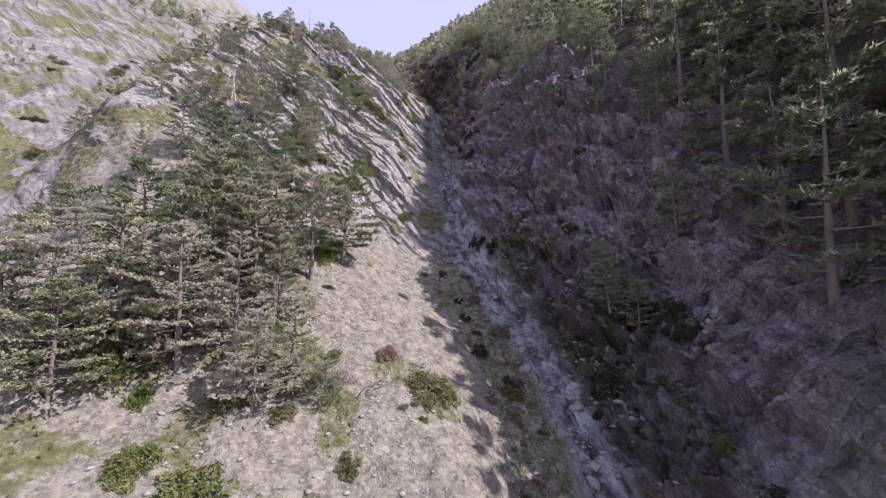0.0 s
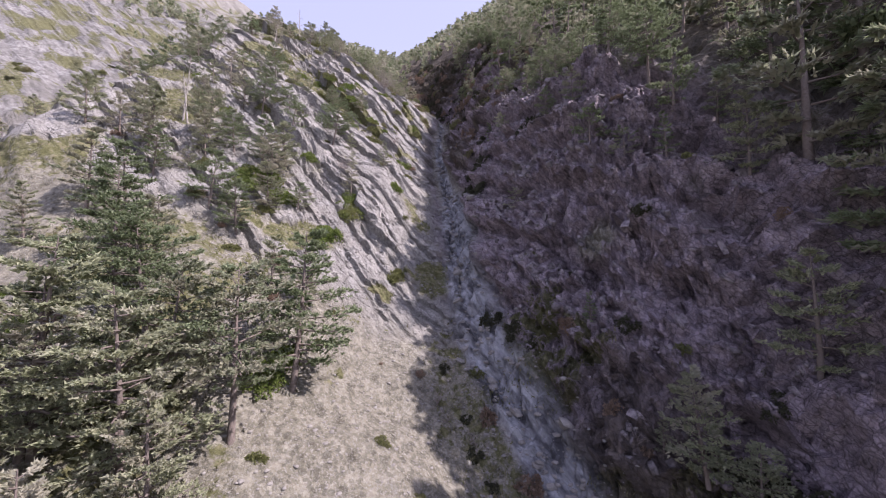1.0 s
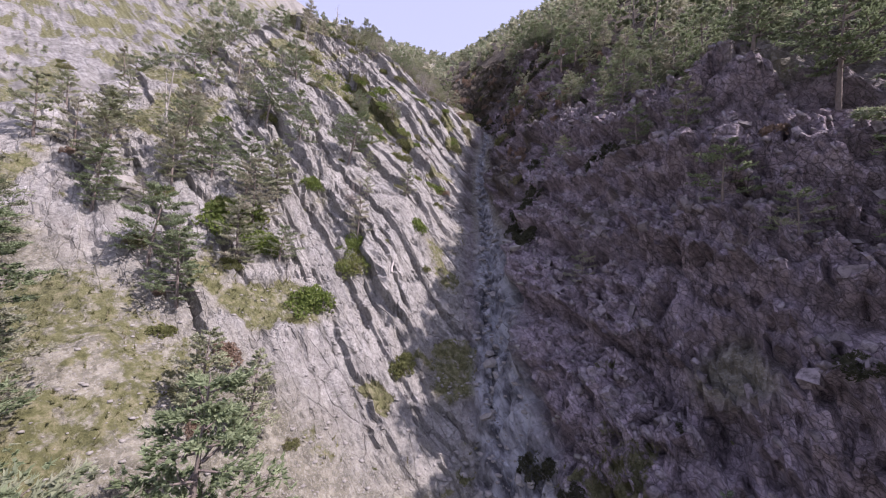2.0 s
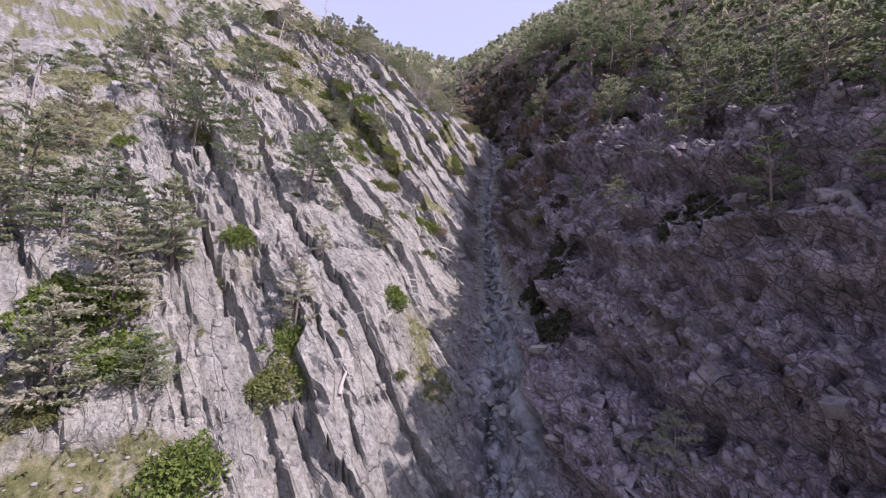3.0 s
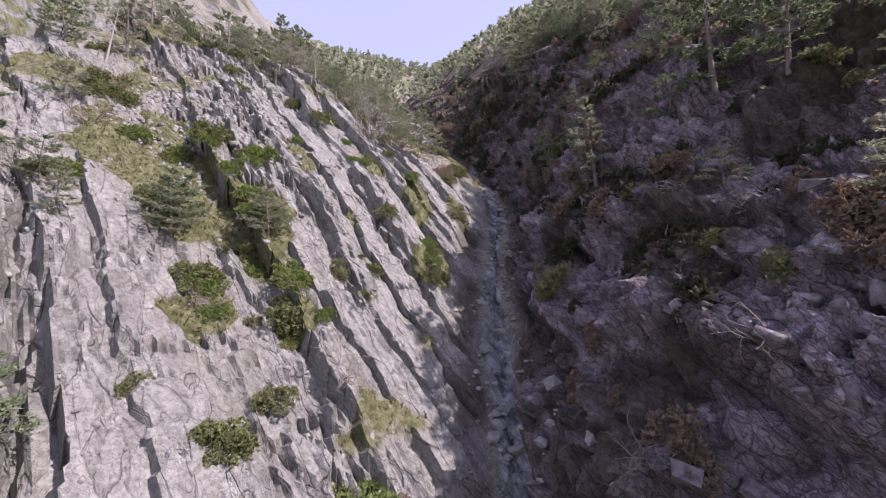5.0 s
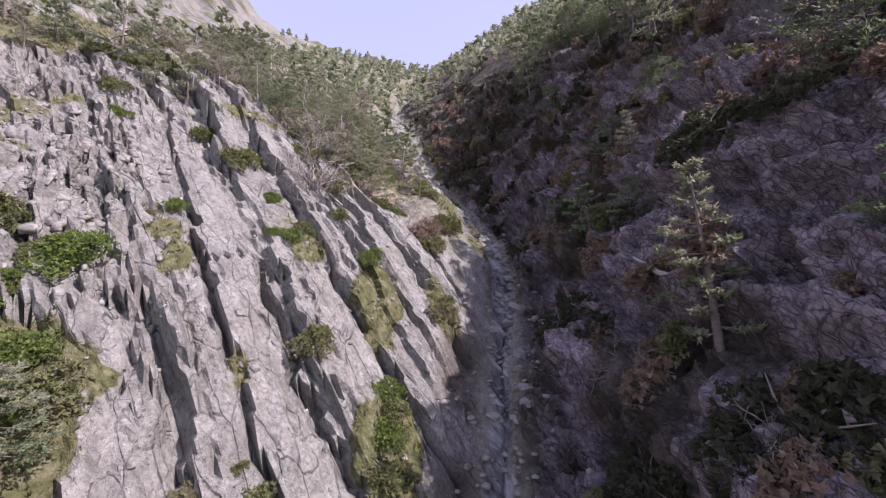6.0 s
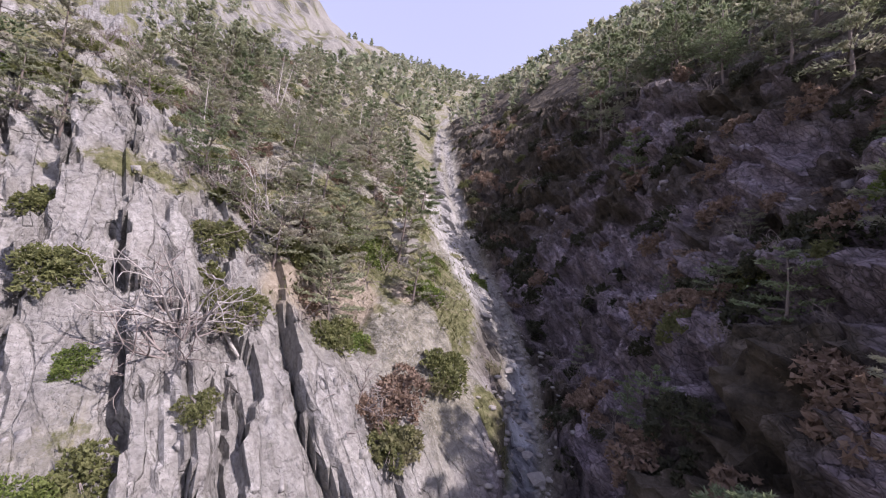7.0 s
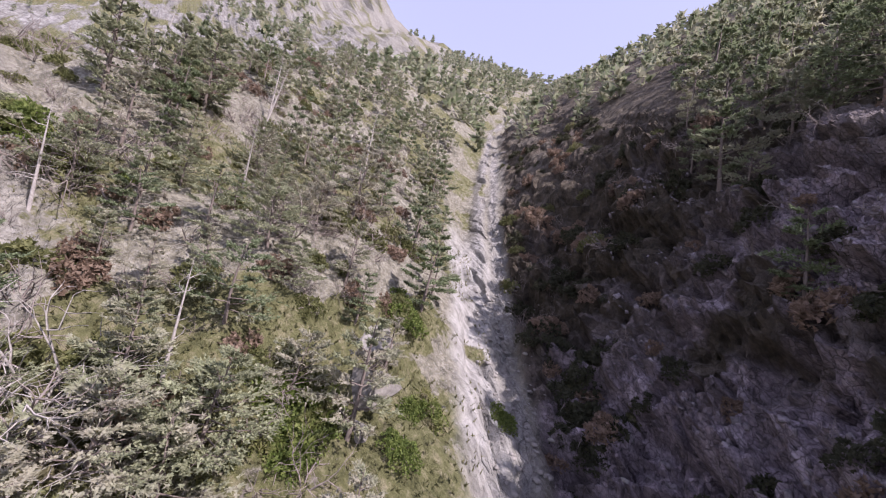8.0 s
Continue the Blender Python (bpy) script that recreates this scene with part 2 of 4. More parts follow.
PASS_X, PASS_Y, CREST_Y = -46.0, 330.0, 383.0


def smooth(a, b, v):
    k = np.clip((v - a) / (b - a), 0, 1)
    return k * k * (3 - 2 * k)


def hashed(i, j, k=0):
    n = (i.astype(np.int64) * 374761393 + j.astype(np.int64) * 668265263 + np.asarray(k).astype(np.int64) * 1274126177) & 0x7FFFFFFF
    n = ((n ^ (n >> 13)) * 1103515245 + 12345) & 0x7FFFFFFF
    n = ((n ^ (n >> 16)) * 69069 + 1) & 0x7FFFFFFF
    return (n ^ (n >> 11)) % 65536 / 65535.0


def vnoise(x, y, z=0.0):
    """Smooth noise from -1 to 1, a cell a metre."""
    x, y, z = np.broadcast_arrays(np.asarray(x, float), np.asarray(y, float), np.asarray(z, float))
    i, j, k = np.floor(x), np.floor(y), np.floor(z)
    u, v, w = x - i, y - j, z - k
    u, v, w = (q * q * q * (q * (q * 6 - 15) + 10) for q in (u, v, w))
    out = 0
    for a in (0, 1):
        for b in (0, 1):
            for c in (0, 1):
                out = out + hashed(i + a, j + b, k + c) * (u if a else 1 - u) * (v if b else 1 - v) * (w if c else 1 - w)
    return out * 2 - 1


def fbm(x, y, z=0.0, octaves=4):
    total, amp = 0, 0.5
    for o in range(octaves):
        total = total + amp * vnoise(x * 2**o + 17 * o, y * 2**o - 9 * o, np.asarray(z) * 2**o)
        amp *= 0.5
    return total


def eased(y, xs, values):
    """Interpolates between stations with a soft bend at each of them."""
    return sum(np.interp(y + o, xs, values) for o in (-3.5, -1.5, 0, 1.5, 3.5)) / 5


def bed(y):
    """The stream bed's x and height at y."""
    y = np.asarray(y, float)
    up, down = np.maximum(y - 190, 0), np.minimum(y, 0)
    x = eased(np.clip(y, 0, 190), STATIONS, BED_X) - up * 0.07 - down * 0.15
    z = eased(np.clip(y, -2, 190), STATIONS, BED_Z)
    z = z + np.minimum(up, PASS_Y - 190) * 0.70 - np.maximum(y - PASS_Y, 0) * 0.5 - 34 * (1 - np.exp(down / 60))
    return x, z


def mountain(x, y):
    """The wide slope that the gorge cuts into."""
    yy = np.minimum(y, CREST_Y)
    z = 45.5 - 0.35 * (x + 63) + 0.56 * (yy - 60) + 2e-4 * np.maximum(yy - 60, 0) ** 2
    return z - np.maximum(y - CREST_Y, 0) * 0.6


def side(y, d, at, rises):
    y = np.clip(y, 0, 190)
    cols = [eased(y, STATIONS, rises[:, c]) for c in range(len(at))]
    out = np.zeros_like(d)
    for c in range(len(at) - 1):
        k = np.clip((d - at[c]) / (at[c + 1] - at[c]), 0, 1)
        out = out + k * (cols[c + 1] - cols[c])
    return out


def land(x, y):
    """Height of the ground before its rocks and stones."""
    x, y = np.asarray(x, float), np.asarray(y, float)
    bx, bz = bed(y)
    d = x - bx
    fade = 1 - 0.6 * smooth(190, 330, y)
    broadness = 26 + 6 * smooth(28, 44, y)                      # the rib is narrower at its foot
    left = side(y, np.clip(-d, 0, broadness), LEFT_AT, LEFT_RISE) * fade
    right = side(y, np.clip(d, 0, 22), RIGHT_AT, RIGHT_RISE) * fade
    over = np.maximum(-d - broadness, 0)
    rib = bz + left + 0.35 * np.minimum(over, 6) * smooth(28, 44, y) - (0.45 + 0.35 * smooth(28, 44, y)) * np.maximum(over - 6, 0)
    beyond = np.maximum(d - 22, 0)
    steep = 0.36 + 0.26 * smooth(55, 95, y) - 0.2 * smooth(200, 330, y)
    bank = bz + right + steep * np.minimum(beyond, 160) - 0.3 * np.maximum(beyond - 160, 0)
    m = mountain(x, y)
    h = np.clip(0.5 + 0.5 * (m - rib) / 9, 0, 1)
    lefty = rib * (1 - h) + m * h + 9 * h * (1 - h) * 0.5
    lefty = np.where(over > 0, lefty, rib + (lefty - rib) * smooth(-12, 0, -d - broadness))
    z = np.where(d < 0, lefty, bank)
    # down to the valley floor behind the start, level out to the horizon
    low = -46.0
    z = np.where(y < 0, low + (z - low) * np.exp(np.minimum(y, 0) / 70), z)
    far = smooth(500, 1400, np.hypot(x, y - 150))
    return z * (1 - far) + low * far


def slabs(s, fall, period, seed, gap=0.35, depth=0.8):
    """Height of flat slabs: s runs across them, fall along them. Each has its own level and a slight tilt, steps sheerly to the next, and many are parted by an open crack of width gap."""
    k = s / period + 0.45 * vnoise(s / period * 0.6, fall / (6 * period), seed + 0.5)
    i = np.floor(k)
    u = k - i
    length = period * (1.6 + 3.2 * hashed(i, i * 0 + seed + 9))
    v = fall / length + 7 * hashed(i, i * 0 + seed)
    j = np.floor(v)
    v = v - j
    level = 0.75 * hashed(i, i * 0 + seed + 3) + 0.35 * hashed(i, j, seed + 5)
    tilt = 0.5 * (hashed(i, j, seed + 13) - 0.5) * (u - 0.5) + 0.3 * (hashed(i, j, seed + 17) - 0.65) * (v - 0.5)
    off = (1 - u) * period
    wide = gap * (0.5 + hashed(i, j, seed + 8))
    crack = (1 - smooth(0.55 * wide, wide, off)) * (hashed(i, i * 0 + seed + 7) > 0.4) * (0.35 + 0.65 * hashed(i, j, seed + 21))
    split = (1 - smooth(0.0, 0.22, np.minimum(v, 1 - v) * length)) * (hashed(i, j, seed + 11) > 0.5)
    return level + tilt - depth * np.maximum(crack, 0.35 * split) - 0.55


def blocky(a, b, c, seed):
    """Angular blocks, about one to a unit cell: each has its own height and tilted face, and a gap round it. About -0.5 to 0.5."""
    ia, ib, ic = np.floor(a), np.floor(b), np.floor(c)
    best, second = np.full(a.shape, 9.0), np.full(a.shape, 9.0)
    height = np.zeros(a.shape)
    for i in (-1, 0, 1):
        for j in (-1, 0, 1):
            for k in (-1, 0, 1):
                ca, cb, cc = ia + i, ib + j, ic + k
                h = hashed(ca + 31 * seed, cb, cc)
                h2 = (h * 57.31) % 1.0
                h3 = (h * 313.7) % 1.0
                h4 = (h * 911.3) % 1.0
                da, db, dc = ca + 0.1 + 0.8 * h - a, cb + 0.1 + 0.8 * h2 - b, cc + 0.1 + 0.8 * h3 - c
                r = da * da + db * db + dc * dc
                face = 0.8 * (h4 - 0.5) + 1.5 * ((h2 - 0.5) * da + (h3 - 0.5) * db + (h - 0.5) * dc)
                near = r < best
                second = np.where(near, best, np.minimum(second, r))
                height = np.where(near, face, height)
                best = np.where(near, r, best)
    gap = smooth(0.0, 0.07, np.sqrt(second) - np.sqrt(best))
    return height - 0.3 * (1 - gap)


def tilted(axis, x, y, z):
    return axis[0] * x + axis[1] * y + axis[2] * z


# turf under the green mats: x, y, radius
GREEN_SPOTS = ((-25, 71.3, 2.6), (-21.1, 71.5, 2.4), (-17.6, 71.2, 2.2), (-15.2, 70.3, 1.8), (-19.4, 69.4, 2.0), (-15.4, 66.2, 1.7), (-11.8, 67.8, 1.0), (-6.1, 76, 1.5), (-8.2, 80, 1.4),
               (-11.7, 94.9, 2.4), (-12.6, 101.9, 2.0), (-9.2, 99.4, 1.5), (-9.3, 96.6, 2.2), (-15.1, 94.4, 2.6), (-16.1, 90.5, 2.6), (-13.5, 98.2, 1.5), (-9.5, 108, 1.2), (-6.6, 94.0, 1.6), (-3.2, 90.9, 1.3), (-9.3, 95.3, 1.2), (-4.8, 82.4, 1.1), (-17.1, 77.1, 0.7), (-16.0, 76.5, 0.7), (-12.2, 80.0, 0.8))
SCARPS = ((36.6, 1.5, 6.0), (53.6, 1.6, 6.0), (62.4, 1.1, 4.0), (45.0, 0.8, 6.0), (69.6, 0.8, 4.0), (57.6, 0.7, 2.5), (64.6, 0.5, 1.4), (66.2, 0.6, 1.6), (67.9, 0.6, 1.6))


# belts of shattered rock from place to place, and smooth faces: x, y, reach
BROKEN_BANDS = (((-25, 77.5), (-16.5, 73.2), 2.2), ((-17.0, 53.5), (-14.8, 49), 1.5), ((-26, 61), (-21, 58), 2.2), ((-15, 75.6), (-13, 74.6), 1.0), ((-22, 52), (-18, 50), 2.0))
CALM_FACES = ((-15, 79.5, 3.6), (-18, 82, 3.2), (-10, 81.5, 2.6), (-11.5, 74, 2.2), (-10.5, 52.8, 2.6), (-13.5, 60.5, 3.0), (-15.5, 66, 2.6), (-13, 84, 2.4))
TAN_EARTH = ((-12.4, 88.2, 1.7), (-10.8, 90.4, 1.4), (-8.6, 92.6, 0.9))


def surface(x, y):
    """Places of the ground with its rocks, and how bare, turfed, shade-tinted, pale and washed each of them is."""
    x, y = np.asarray(x, float), np.asarray(y, float)
    z = land(x, y)
    e = 0.4
    gx, gy = (land(x + e, y) - land(x - e, y)) / (2 * e), (land(x, y + e) - land(x, y - e)) / (2 * e)
    up = 1 / np.sqrt(1 + gx**2 + gy**2)
    normal = np.stack((-gx * up, -gy * up, up), -1)
    bx, _ = bed(y)
    d = x - bx
    near = 1 - smooth(120, 220, np.hypot(x + 5, y - 70))
    wob = 3.0 * fbm(x / 11, y / 11, 1.3, 3)
    fan = (1 - smooth(36, 41, y + wob * 0.6 - 0.10 * np.minimum(d + 6, 0))) * smooth(-40, -34, d) * (1 - smooth(4, 8, d))
    narrow = smooth(50, 64, y)
    stream = (1 - smooth(0.8 - 0.45 * narrow, 2.0 - 1.1 * narrow, np.abs(d + 0.2 * wob))) * smooth(-20, 0, y) * (1 - smooth(150, 200, y))
    wood = smooth(85, 89, y + 0.22 * np.minimum(d + 10, 0) + wob) * smooth(2.0, 3.5, -d)     # the wooded upper slope
    left = (1 - smooth(-1.7, -0.7, d)) * (1 - fan) * (1 - wood)
    right = smooth(0.7, 1.7, d) * (1 - smooth(12, 18, d + wob)) * smooth(8, 20, y) * (1 - 0.6 * smooth(118, 140, y))
    over = smooth(38, 52, -d) * (1 - smooth(170, 330, y) * 0.3)                                # the pale slope past the rib
    patch = fbm(x / 5.0, y / 5.0, z / 5.0 + 4, 4)
    bare_left = smooth(-0.24, -0.12, patch + 0.05 - 0.07 * (1 - smooth(64, 74, y)) - 0.16 * smooth(19, 28, -d) * (1 - over))
    for cx, cy in ((-9, 48), (-19, 79), (-8, 57), (-13, 75), (-19, 66), (-24, 67), (-14.5, 63.5), (-21, 50.5), (-20, 56.5)):
        bare_left = np.maximum(bare_left, smooth(0.25, 0.6, np.exp(-((x - cx) ** 2 + (y - cy) ** 2) / 40) + 0.25 * patch))
    lush = np.zeros_like(x)
    uneven = fbm(x / 1.7, y / 1.7, z / 1.7 + 9, 3)
    for cx, cy, r in GREEN_SPOTS:
        lush = np.maximum(lush, smooth(0.35, 0.6, np.exp(-((x - cx) ** 2 + (y - cy) ** 2) / r**2) + 0.5 * patch + 0.55 * uneven))
    bare_left = bare_left * (1 - lush)
    tan = np.zeros_like(x)
    for cx, cy, r in TAN_EARTH:
        tan = np.maximum(tan, smooth(0.3, 0.6, np.exp(-((x - cx) ** 2 + (y - cy) ** 2) / r**2) + 0.4 * patch + 0.4 * uneven))
    bare_left = bare_left * (1 - tan)
    s = tilted(JOINT, x, y, z) + 0.55 * fbm(x / 7, y / 7, z / 7, 3)
    # great steps in the slope: each stands up from broken rock at its foot, and sinks back slowly
    scarp, broken = np.zeros_like(x), np.zeros_like(x)
    reach = smooth(4, 9, -d) * (1 - smooth(36, 46, -d))
    for at, tall, sink in SCARPS:
        u = s - at + 0.5 * vnoise(x / 2.3, y / 2.3, z / 2.3 + at)
        lively = tall * (0.65 + 0.7 * vnoise(tilted(FALL, x, y, z) / 9, at * 1.0, 0.5)) * reach
        scarp += lively * (np.where(u > 0, np.exp(-np.maximum(u, 0) / sink), 0) - 0.35 * np.where(u <= 0, np.exp(np.minimum(u, 0) / min(1.6, 0.5 * sink)), 0) + 0.03 * sink)
        broken += np.exp(-(((s - at + 0.6) / min(1.5, 0.4 * sink)) ** 2)) * reach * min(tall, 1.0)
        bare_left = bare_left * (1 - 0.4 * reach * smooth(-6.5, -4.0, s - at) * (1 - smooth(-2.4, -1.2, s - at)) * smooth(-0.2, 0.1, patch + 0.06) * (tall > 1.5) * smooth(8, 14, -d))
    b = tilted(BEDDING, x, y, z) + 0.8 * fbm(x / 6 + 9, y / 6, z / 6, 3)
    f = tilted(FALL, x, y, z) + 0.5 * vnoise(x / 1.5, y / 1.5, z / 1.5 + 8)
    broad = fbm(x / 13 + 31, y / 13, z / 13, 3)
    rough = fbm(x / 0.9, y / 0.9, z / 0.9, 3)
    core = (left > 0.02) & (near > 0.02) & (over < 0.9)
    ribs = np.zeros_like(x)
    sc, bc, fc = s[core], b[core], f[core]
    crag = np.clip(0.6 * smooth(0.12, 0.35, fbm(x[core] / 9 + 3, y[core] / 9, 8.0, 3)) + 0.7 * broken[core], 0, 1)
    ragged = 0.3 * fbm(x[core] / 2.5, y[core] / 2.5, z[core] / 2.5, 3)
    for (x0, y0), (x1, y1), wide in BROKEN_BANDS:
        k = np.clip(((x[core] - x0) * (x1 - x0) + (y[core] - y0) * (y1 - y0)) / ((x1 - x0) ** 2 + (y1 - y0) ** 2), 0, 1)
        away = np.hypot(x[core] - x0 - k * (x1 - x0), y[core] - y0 - k * (y1 - y0))
        crag = np.maximum(crag, 1 - smooth(0.6, 1.1, away / wide + ragged))
    for x0, y0, wide in CALM_FACES:
        crag = crag * smooth(0.7, 1.3, np.hypot(x[core] - x0, y[core] - y0) / wide + ragged)
    step = (0.20 * vnoise(x[core] / 0.8, y[core] / 0.8, z[core] / 0.8) + 0.07 * vnoise(x[core] / 0.33, y[core] / 0.33, z[core] / 0.33)
            + 0.6 * vnoise(sc / 4.6, bc / 9 + 3, fc / 16))
    fine = smooth(-0.15, 0.2, fbm(x[core] / 4 + 80, y[core] / 4, z[core] / 4, 2))
    ribs[core] = ((0.95 - 0.3 * crag) * slabs(sc + step, fc, 2.5, 1, 0.5, 1.15) + (0.14 + 0.3 * fine) * slabs(sc + 0.2 * bc + 1.1 * step, fc, 0.85, 2, 0.28, 0.9)
                  + 0.8 * crag * blocky(sc / 0.9 + step, bc / 1.2, fc / 2.8, 1) + 0.4 * (0.15 + 0.85 * crag) * blocky(sc / 0.55, bc / 0.7 + step, fc / 1.2, 2))
    push_left = left * near * (bare_left * ribs + scarp + 1.0 * broad + (0.12 + 0.25 * (1 - bare_left)) * rough) * (1 - over)
    core = (right > 0.02) & (near > 0.02)
    beds = np.zeros_like(x)
    sc, bc, fc = s[core], b[core], f[core]
    step = 0.5 * vnoise(x[core] / 1.1, y[core] / 1.1, z[core] / 1.1)
    beds[core] = (0.45 * slabs(bc + 0.25 * sc + step, fc, 1.5, 4, 0.3, 0.8) + 0.28 * slabs(sc - 0.3 * bc + 1.4 * step, fc, 0.9, 14, 0.25, 0.7)
                  + 1.15 * blocky(sc / 1.9 + step, bc / 1.5, fc / 1.7, 5) + 0.55 * blocky(sc / 0.8, bc / 0.7 + step, fc / 0.75, 6))
    # buttresses and hollows, and ledges that hold brush
    stand = fbm(x / 7 + 5, y / 7, z / 16, 3)
    hollow = np.maximum(fbm(x / 4.5 - 60, y / 4.5, z / 6, 3) - 0.05, 0)
    ledge = (z + 0.5 * x + 3.2 * fbm(x / 9 + 14, y / 9, z / 9, 3)) / 5.5
    ledge = ledge - np.floor(ledge)
    shelf = smooth(0.0, 0.18, ledge) * (1 - smooth(0.45, 1.0, ledge))
    push_right = right * near * (beds + 2.2 * np.maximum(stand, -0.4) - 2.6 * hollow + 1.0 * shelf - 0.45 + 0.25 * rough)
    loose = (1 - left) * (1 - right) * (0.9 * fbm(x / 8, y / 8, 2.0, 4) + 0.25 * fbm(x / 1.1, y / 1.1, 5.0, 3)) * (1 + 0.8 * wood)
    rubble = stream * (0.6 * np.abs(vnoise(x * 1.1, y * 1.1, 3.0)) + 0.4 * np.abs(vnoise(x * 2.3, y * 2.3, 6.0)) - 0.35)
    crags = over * near * (2.6 * fbm(x / 8, y / 8, z / 8, 4) + 1.2 * np.abs(fbm(x / 3.5 + 40, y / 3.5, z / 3.5, 3)))
    far = (1 - near) * (3.0 * fbm(x / 23, y / 23, 7.0, 4) + 7 * fbm(x / 90, y / 90, 2.0, 3)) * smooth(20, 60, np.abs(d))
    far = far + (1 - near) * smooth(40, 90, -d) * (9 * np.abs(fbm(x / 34 + 8, y / 34, z / 34, 4)) + 3.0 * np.abs(fbm(x / 9, y / 9, z / 9 + 3, 3)))
    far = far + 24 * np.exp(-(((x + 268) / 52) ** 4 + ((y - 372) / 45) ** 2)) * (1 + 0.35 * fbm(x / 14, y / 14, 4.0, 3))
    push = push_left + push_right + loose + rubble + far + crags
    place = np.stack((x, y, z), -1) + normal * push[..., None]
    marks = {
        "bare": np.clip(left * bare_left + right * smooth(-0.45, -0.1, patch + 0.15) + over + stream, 0, 1),
        "turf": np.clip(left * (1 - bare_left) * 0.62 + wood * smooth(-0.25, 0.25, patch + 0.02) * 0.62 + (1 - right) * (d > 8) * 0.45
                        + over * smooth(0.02, 0.2, fbm(x / 16 + 7, (y + 0.8 * x) / 5, z / 5, 4) + 0.1 * patch) * 0.6 * (1 - smooth(150, 220, y)) + fan * smooth(0.04, 0.22, patch + 0.3 * uneven) * 0.58 + smooth(-8, -4, d) * (1 - smooth(-1, 0.5, d)) * (1 - stream) * (1 - smooth(34, 42, y)) * 0.5 + lush * 0.75, 0, 1),
        "washed": smooth(96, 101, y) * (1 - smooth(118, 128, y)) * smooth(-5.4 - 0.08 * (y - 105), -4.2 - 0.08 * (y - 105), d + 0.9 * wob) * (1 - smooth(-1.6, -0.2, d + 0.5 * wob)) * (1 - lush),
        # shade tint: the wall across, and weaker on the left bank by the stream
        "shaded_red": np.clip(right * smooth(0, 2.0, d) + 0.6 * left * smooth(-3.2, -1.2, d) * smooth(40, 46, y) * (1 - smooth(92, 97, y)), 0, 1),
        "pale": over,
        "tan": tan * (1 - lush),
        "stream": stream * (1 - smooth(94, 100, y)),
        "litter": np.clip((1 - right) * smooth(9, 14, d) * (y > -30) + 0.8 * smooth(0.8, 2.5, d) * smooth(106, 116, y) + 0.7 * smooth(0.7, 1.4, np.abs(d + 0.2 * wob)) * (1 - smooth(2.2, 3.4, np.abs(d + 0.3 * wob))) * smooth(56, 64, y) * (1 - smooth(97, 101, y) * (d < 0)) * smooth(-0.1, 0.15, patch) + 0.75 * smooth(0.8, 2.0, d) * (1 - smooth(3, 6, d + wob)) * smooth(0, 8, y) * (1 - smooth(30, 36, y)) + 0.35 * right * smooth(80, 88, y) * smooth(-0.12, 0.12, fbm(x / 5 + 21, y / 5, z / 5, 3) + 0.05) + right * smooth(58, 64, y) * smooth(0.06, 0.26, -patch - 0.04 + 0.12 * smooth(62, 75, y) * (1 - smooth(92, 100, y))) * 0.8, 0, 1),
    }
    return place, normal, marks


def spaced(edges):
    """Lines from edge to edge; each stretch is (from, to, step)."""
    out = []
    for a, b, step in edges:
        out.append(np.linspace(a, b, max(int(round((b - a) / step)), 1), endpoint=False))
    return np.append(np.concatenate(out), edges[-1][1])


def growing(start, end, step, k=1.16):
    """Lines whose steps grow outward."""
    out, at = [], start
    while abs(at - start) < abs(end - start):
        at += math.copysign(step, end - start)
        step *= k
        out.append(at)
    return np.array(out)


def as_mesh(name, points, faces, material):
    mesh = bpy.data.meshes.new(name)
    faces = np.asarray(faces, np.int32)
    points = np.asarray(points, float)
    k = faces.shape[1]
    mesh.vertices.add(len(points)), mesh.loops.add(faces.size), mesh.polygons.add(len(faces))
    mesh.vertices.foreach_set("co", points.ravel())
    mesh.loops.foreach_set("vertex_index", faces.ravel())
    mesh.polygons.foreach_set("loop_start", np.arange(0, faces.size, k, dtype=np.int32))
    mesh.update()
    mesh.materials.append(material)
    return mesh


def spikes(centres, ways, rng, length, width, count=3, spread=0.9, level=0.0):
    """Tufts of narrow blades that fan out round a way; points and triangles. level: how far the blades lie flat, as in pads of needles."""
    n = len(centres)
    c = np.repeat(centres, count, 0)
    w = np.repeat(ways, count, 0) + rng.normal(0, spread * 0.5, (n * count, 3))
    w /= np.linalg.norm(w, axis=1, keepdims=True)
    across = np.cross(w, rng.normal(0, 1, (n * count, 3)) + np.array((0.0, 0.0, level)))
    across /= np.linalg.norm(across, axis=1, keepdims=True) + 1e-9
    ln = length * rng.uniform(0.6, 1.25, (n * count, 1))
    back = c - w * ln * 0.35
    points = np.stack((back - across * width * 0.5, back + across * width * 0.5, c + w * ln * 0.65), 1).reshape(-1, 3)
    return points, np.arange(len(points)).reshape(-1, 3)


def grass_on(place, marks, x, y):
    """Tufts of dry and green grass where the turf is."""
    r = np.random.default_rng(3)
    inside = (x > -36) & (x < 14) & (y > 10) & (y < 120)
    chance = np.clip(marks["turf"] * 1.5 - 0.35, 0, 1) * inside
    chosen = np.flatnonzero(r.random(len(x)) < chance * 0.55)
    at = place[chosen] + r.normal(0, 0.07, (len(chosen), 3))
    up = np.tile((0.12, -0.1, 1.0), (len(chosen), 1)) + r.normal(0, 0.3, (len(chosen), 3))
    up /= np.linalg.norm(up, axis=1, keepdims=True)
    points, faces = spikes(at + up * 0.08, up, r, 0.30, 0.075, 3, 1.0)
    tagged(new("grass", as_mesh("grass", points, faces, GRASS)), "tufts of olive and straw-coloured mountain grass", "grass", kind="stuff")


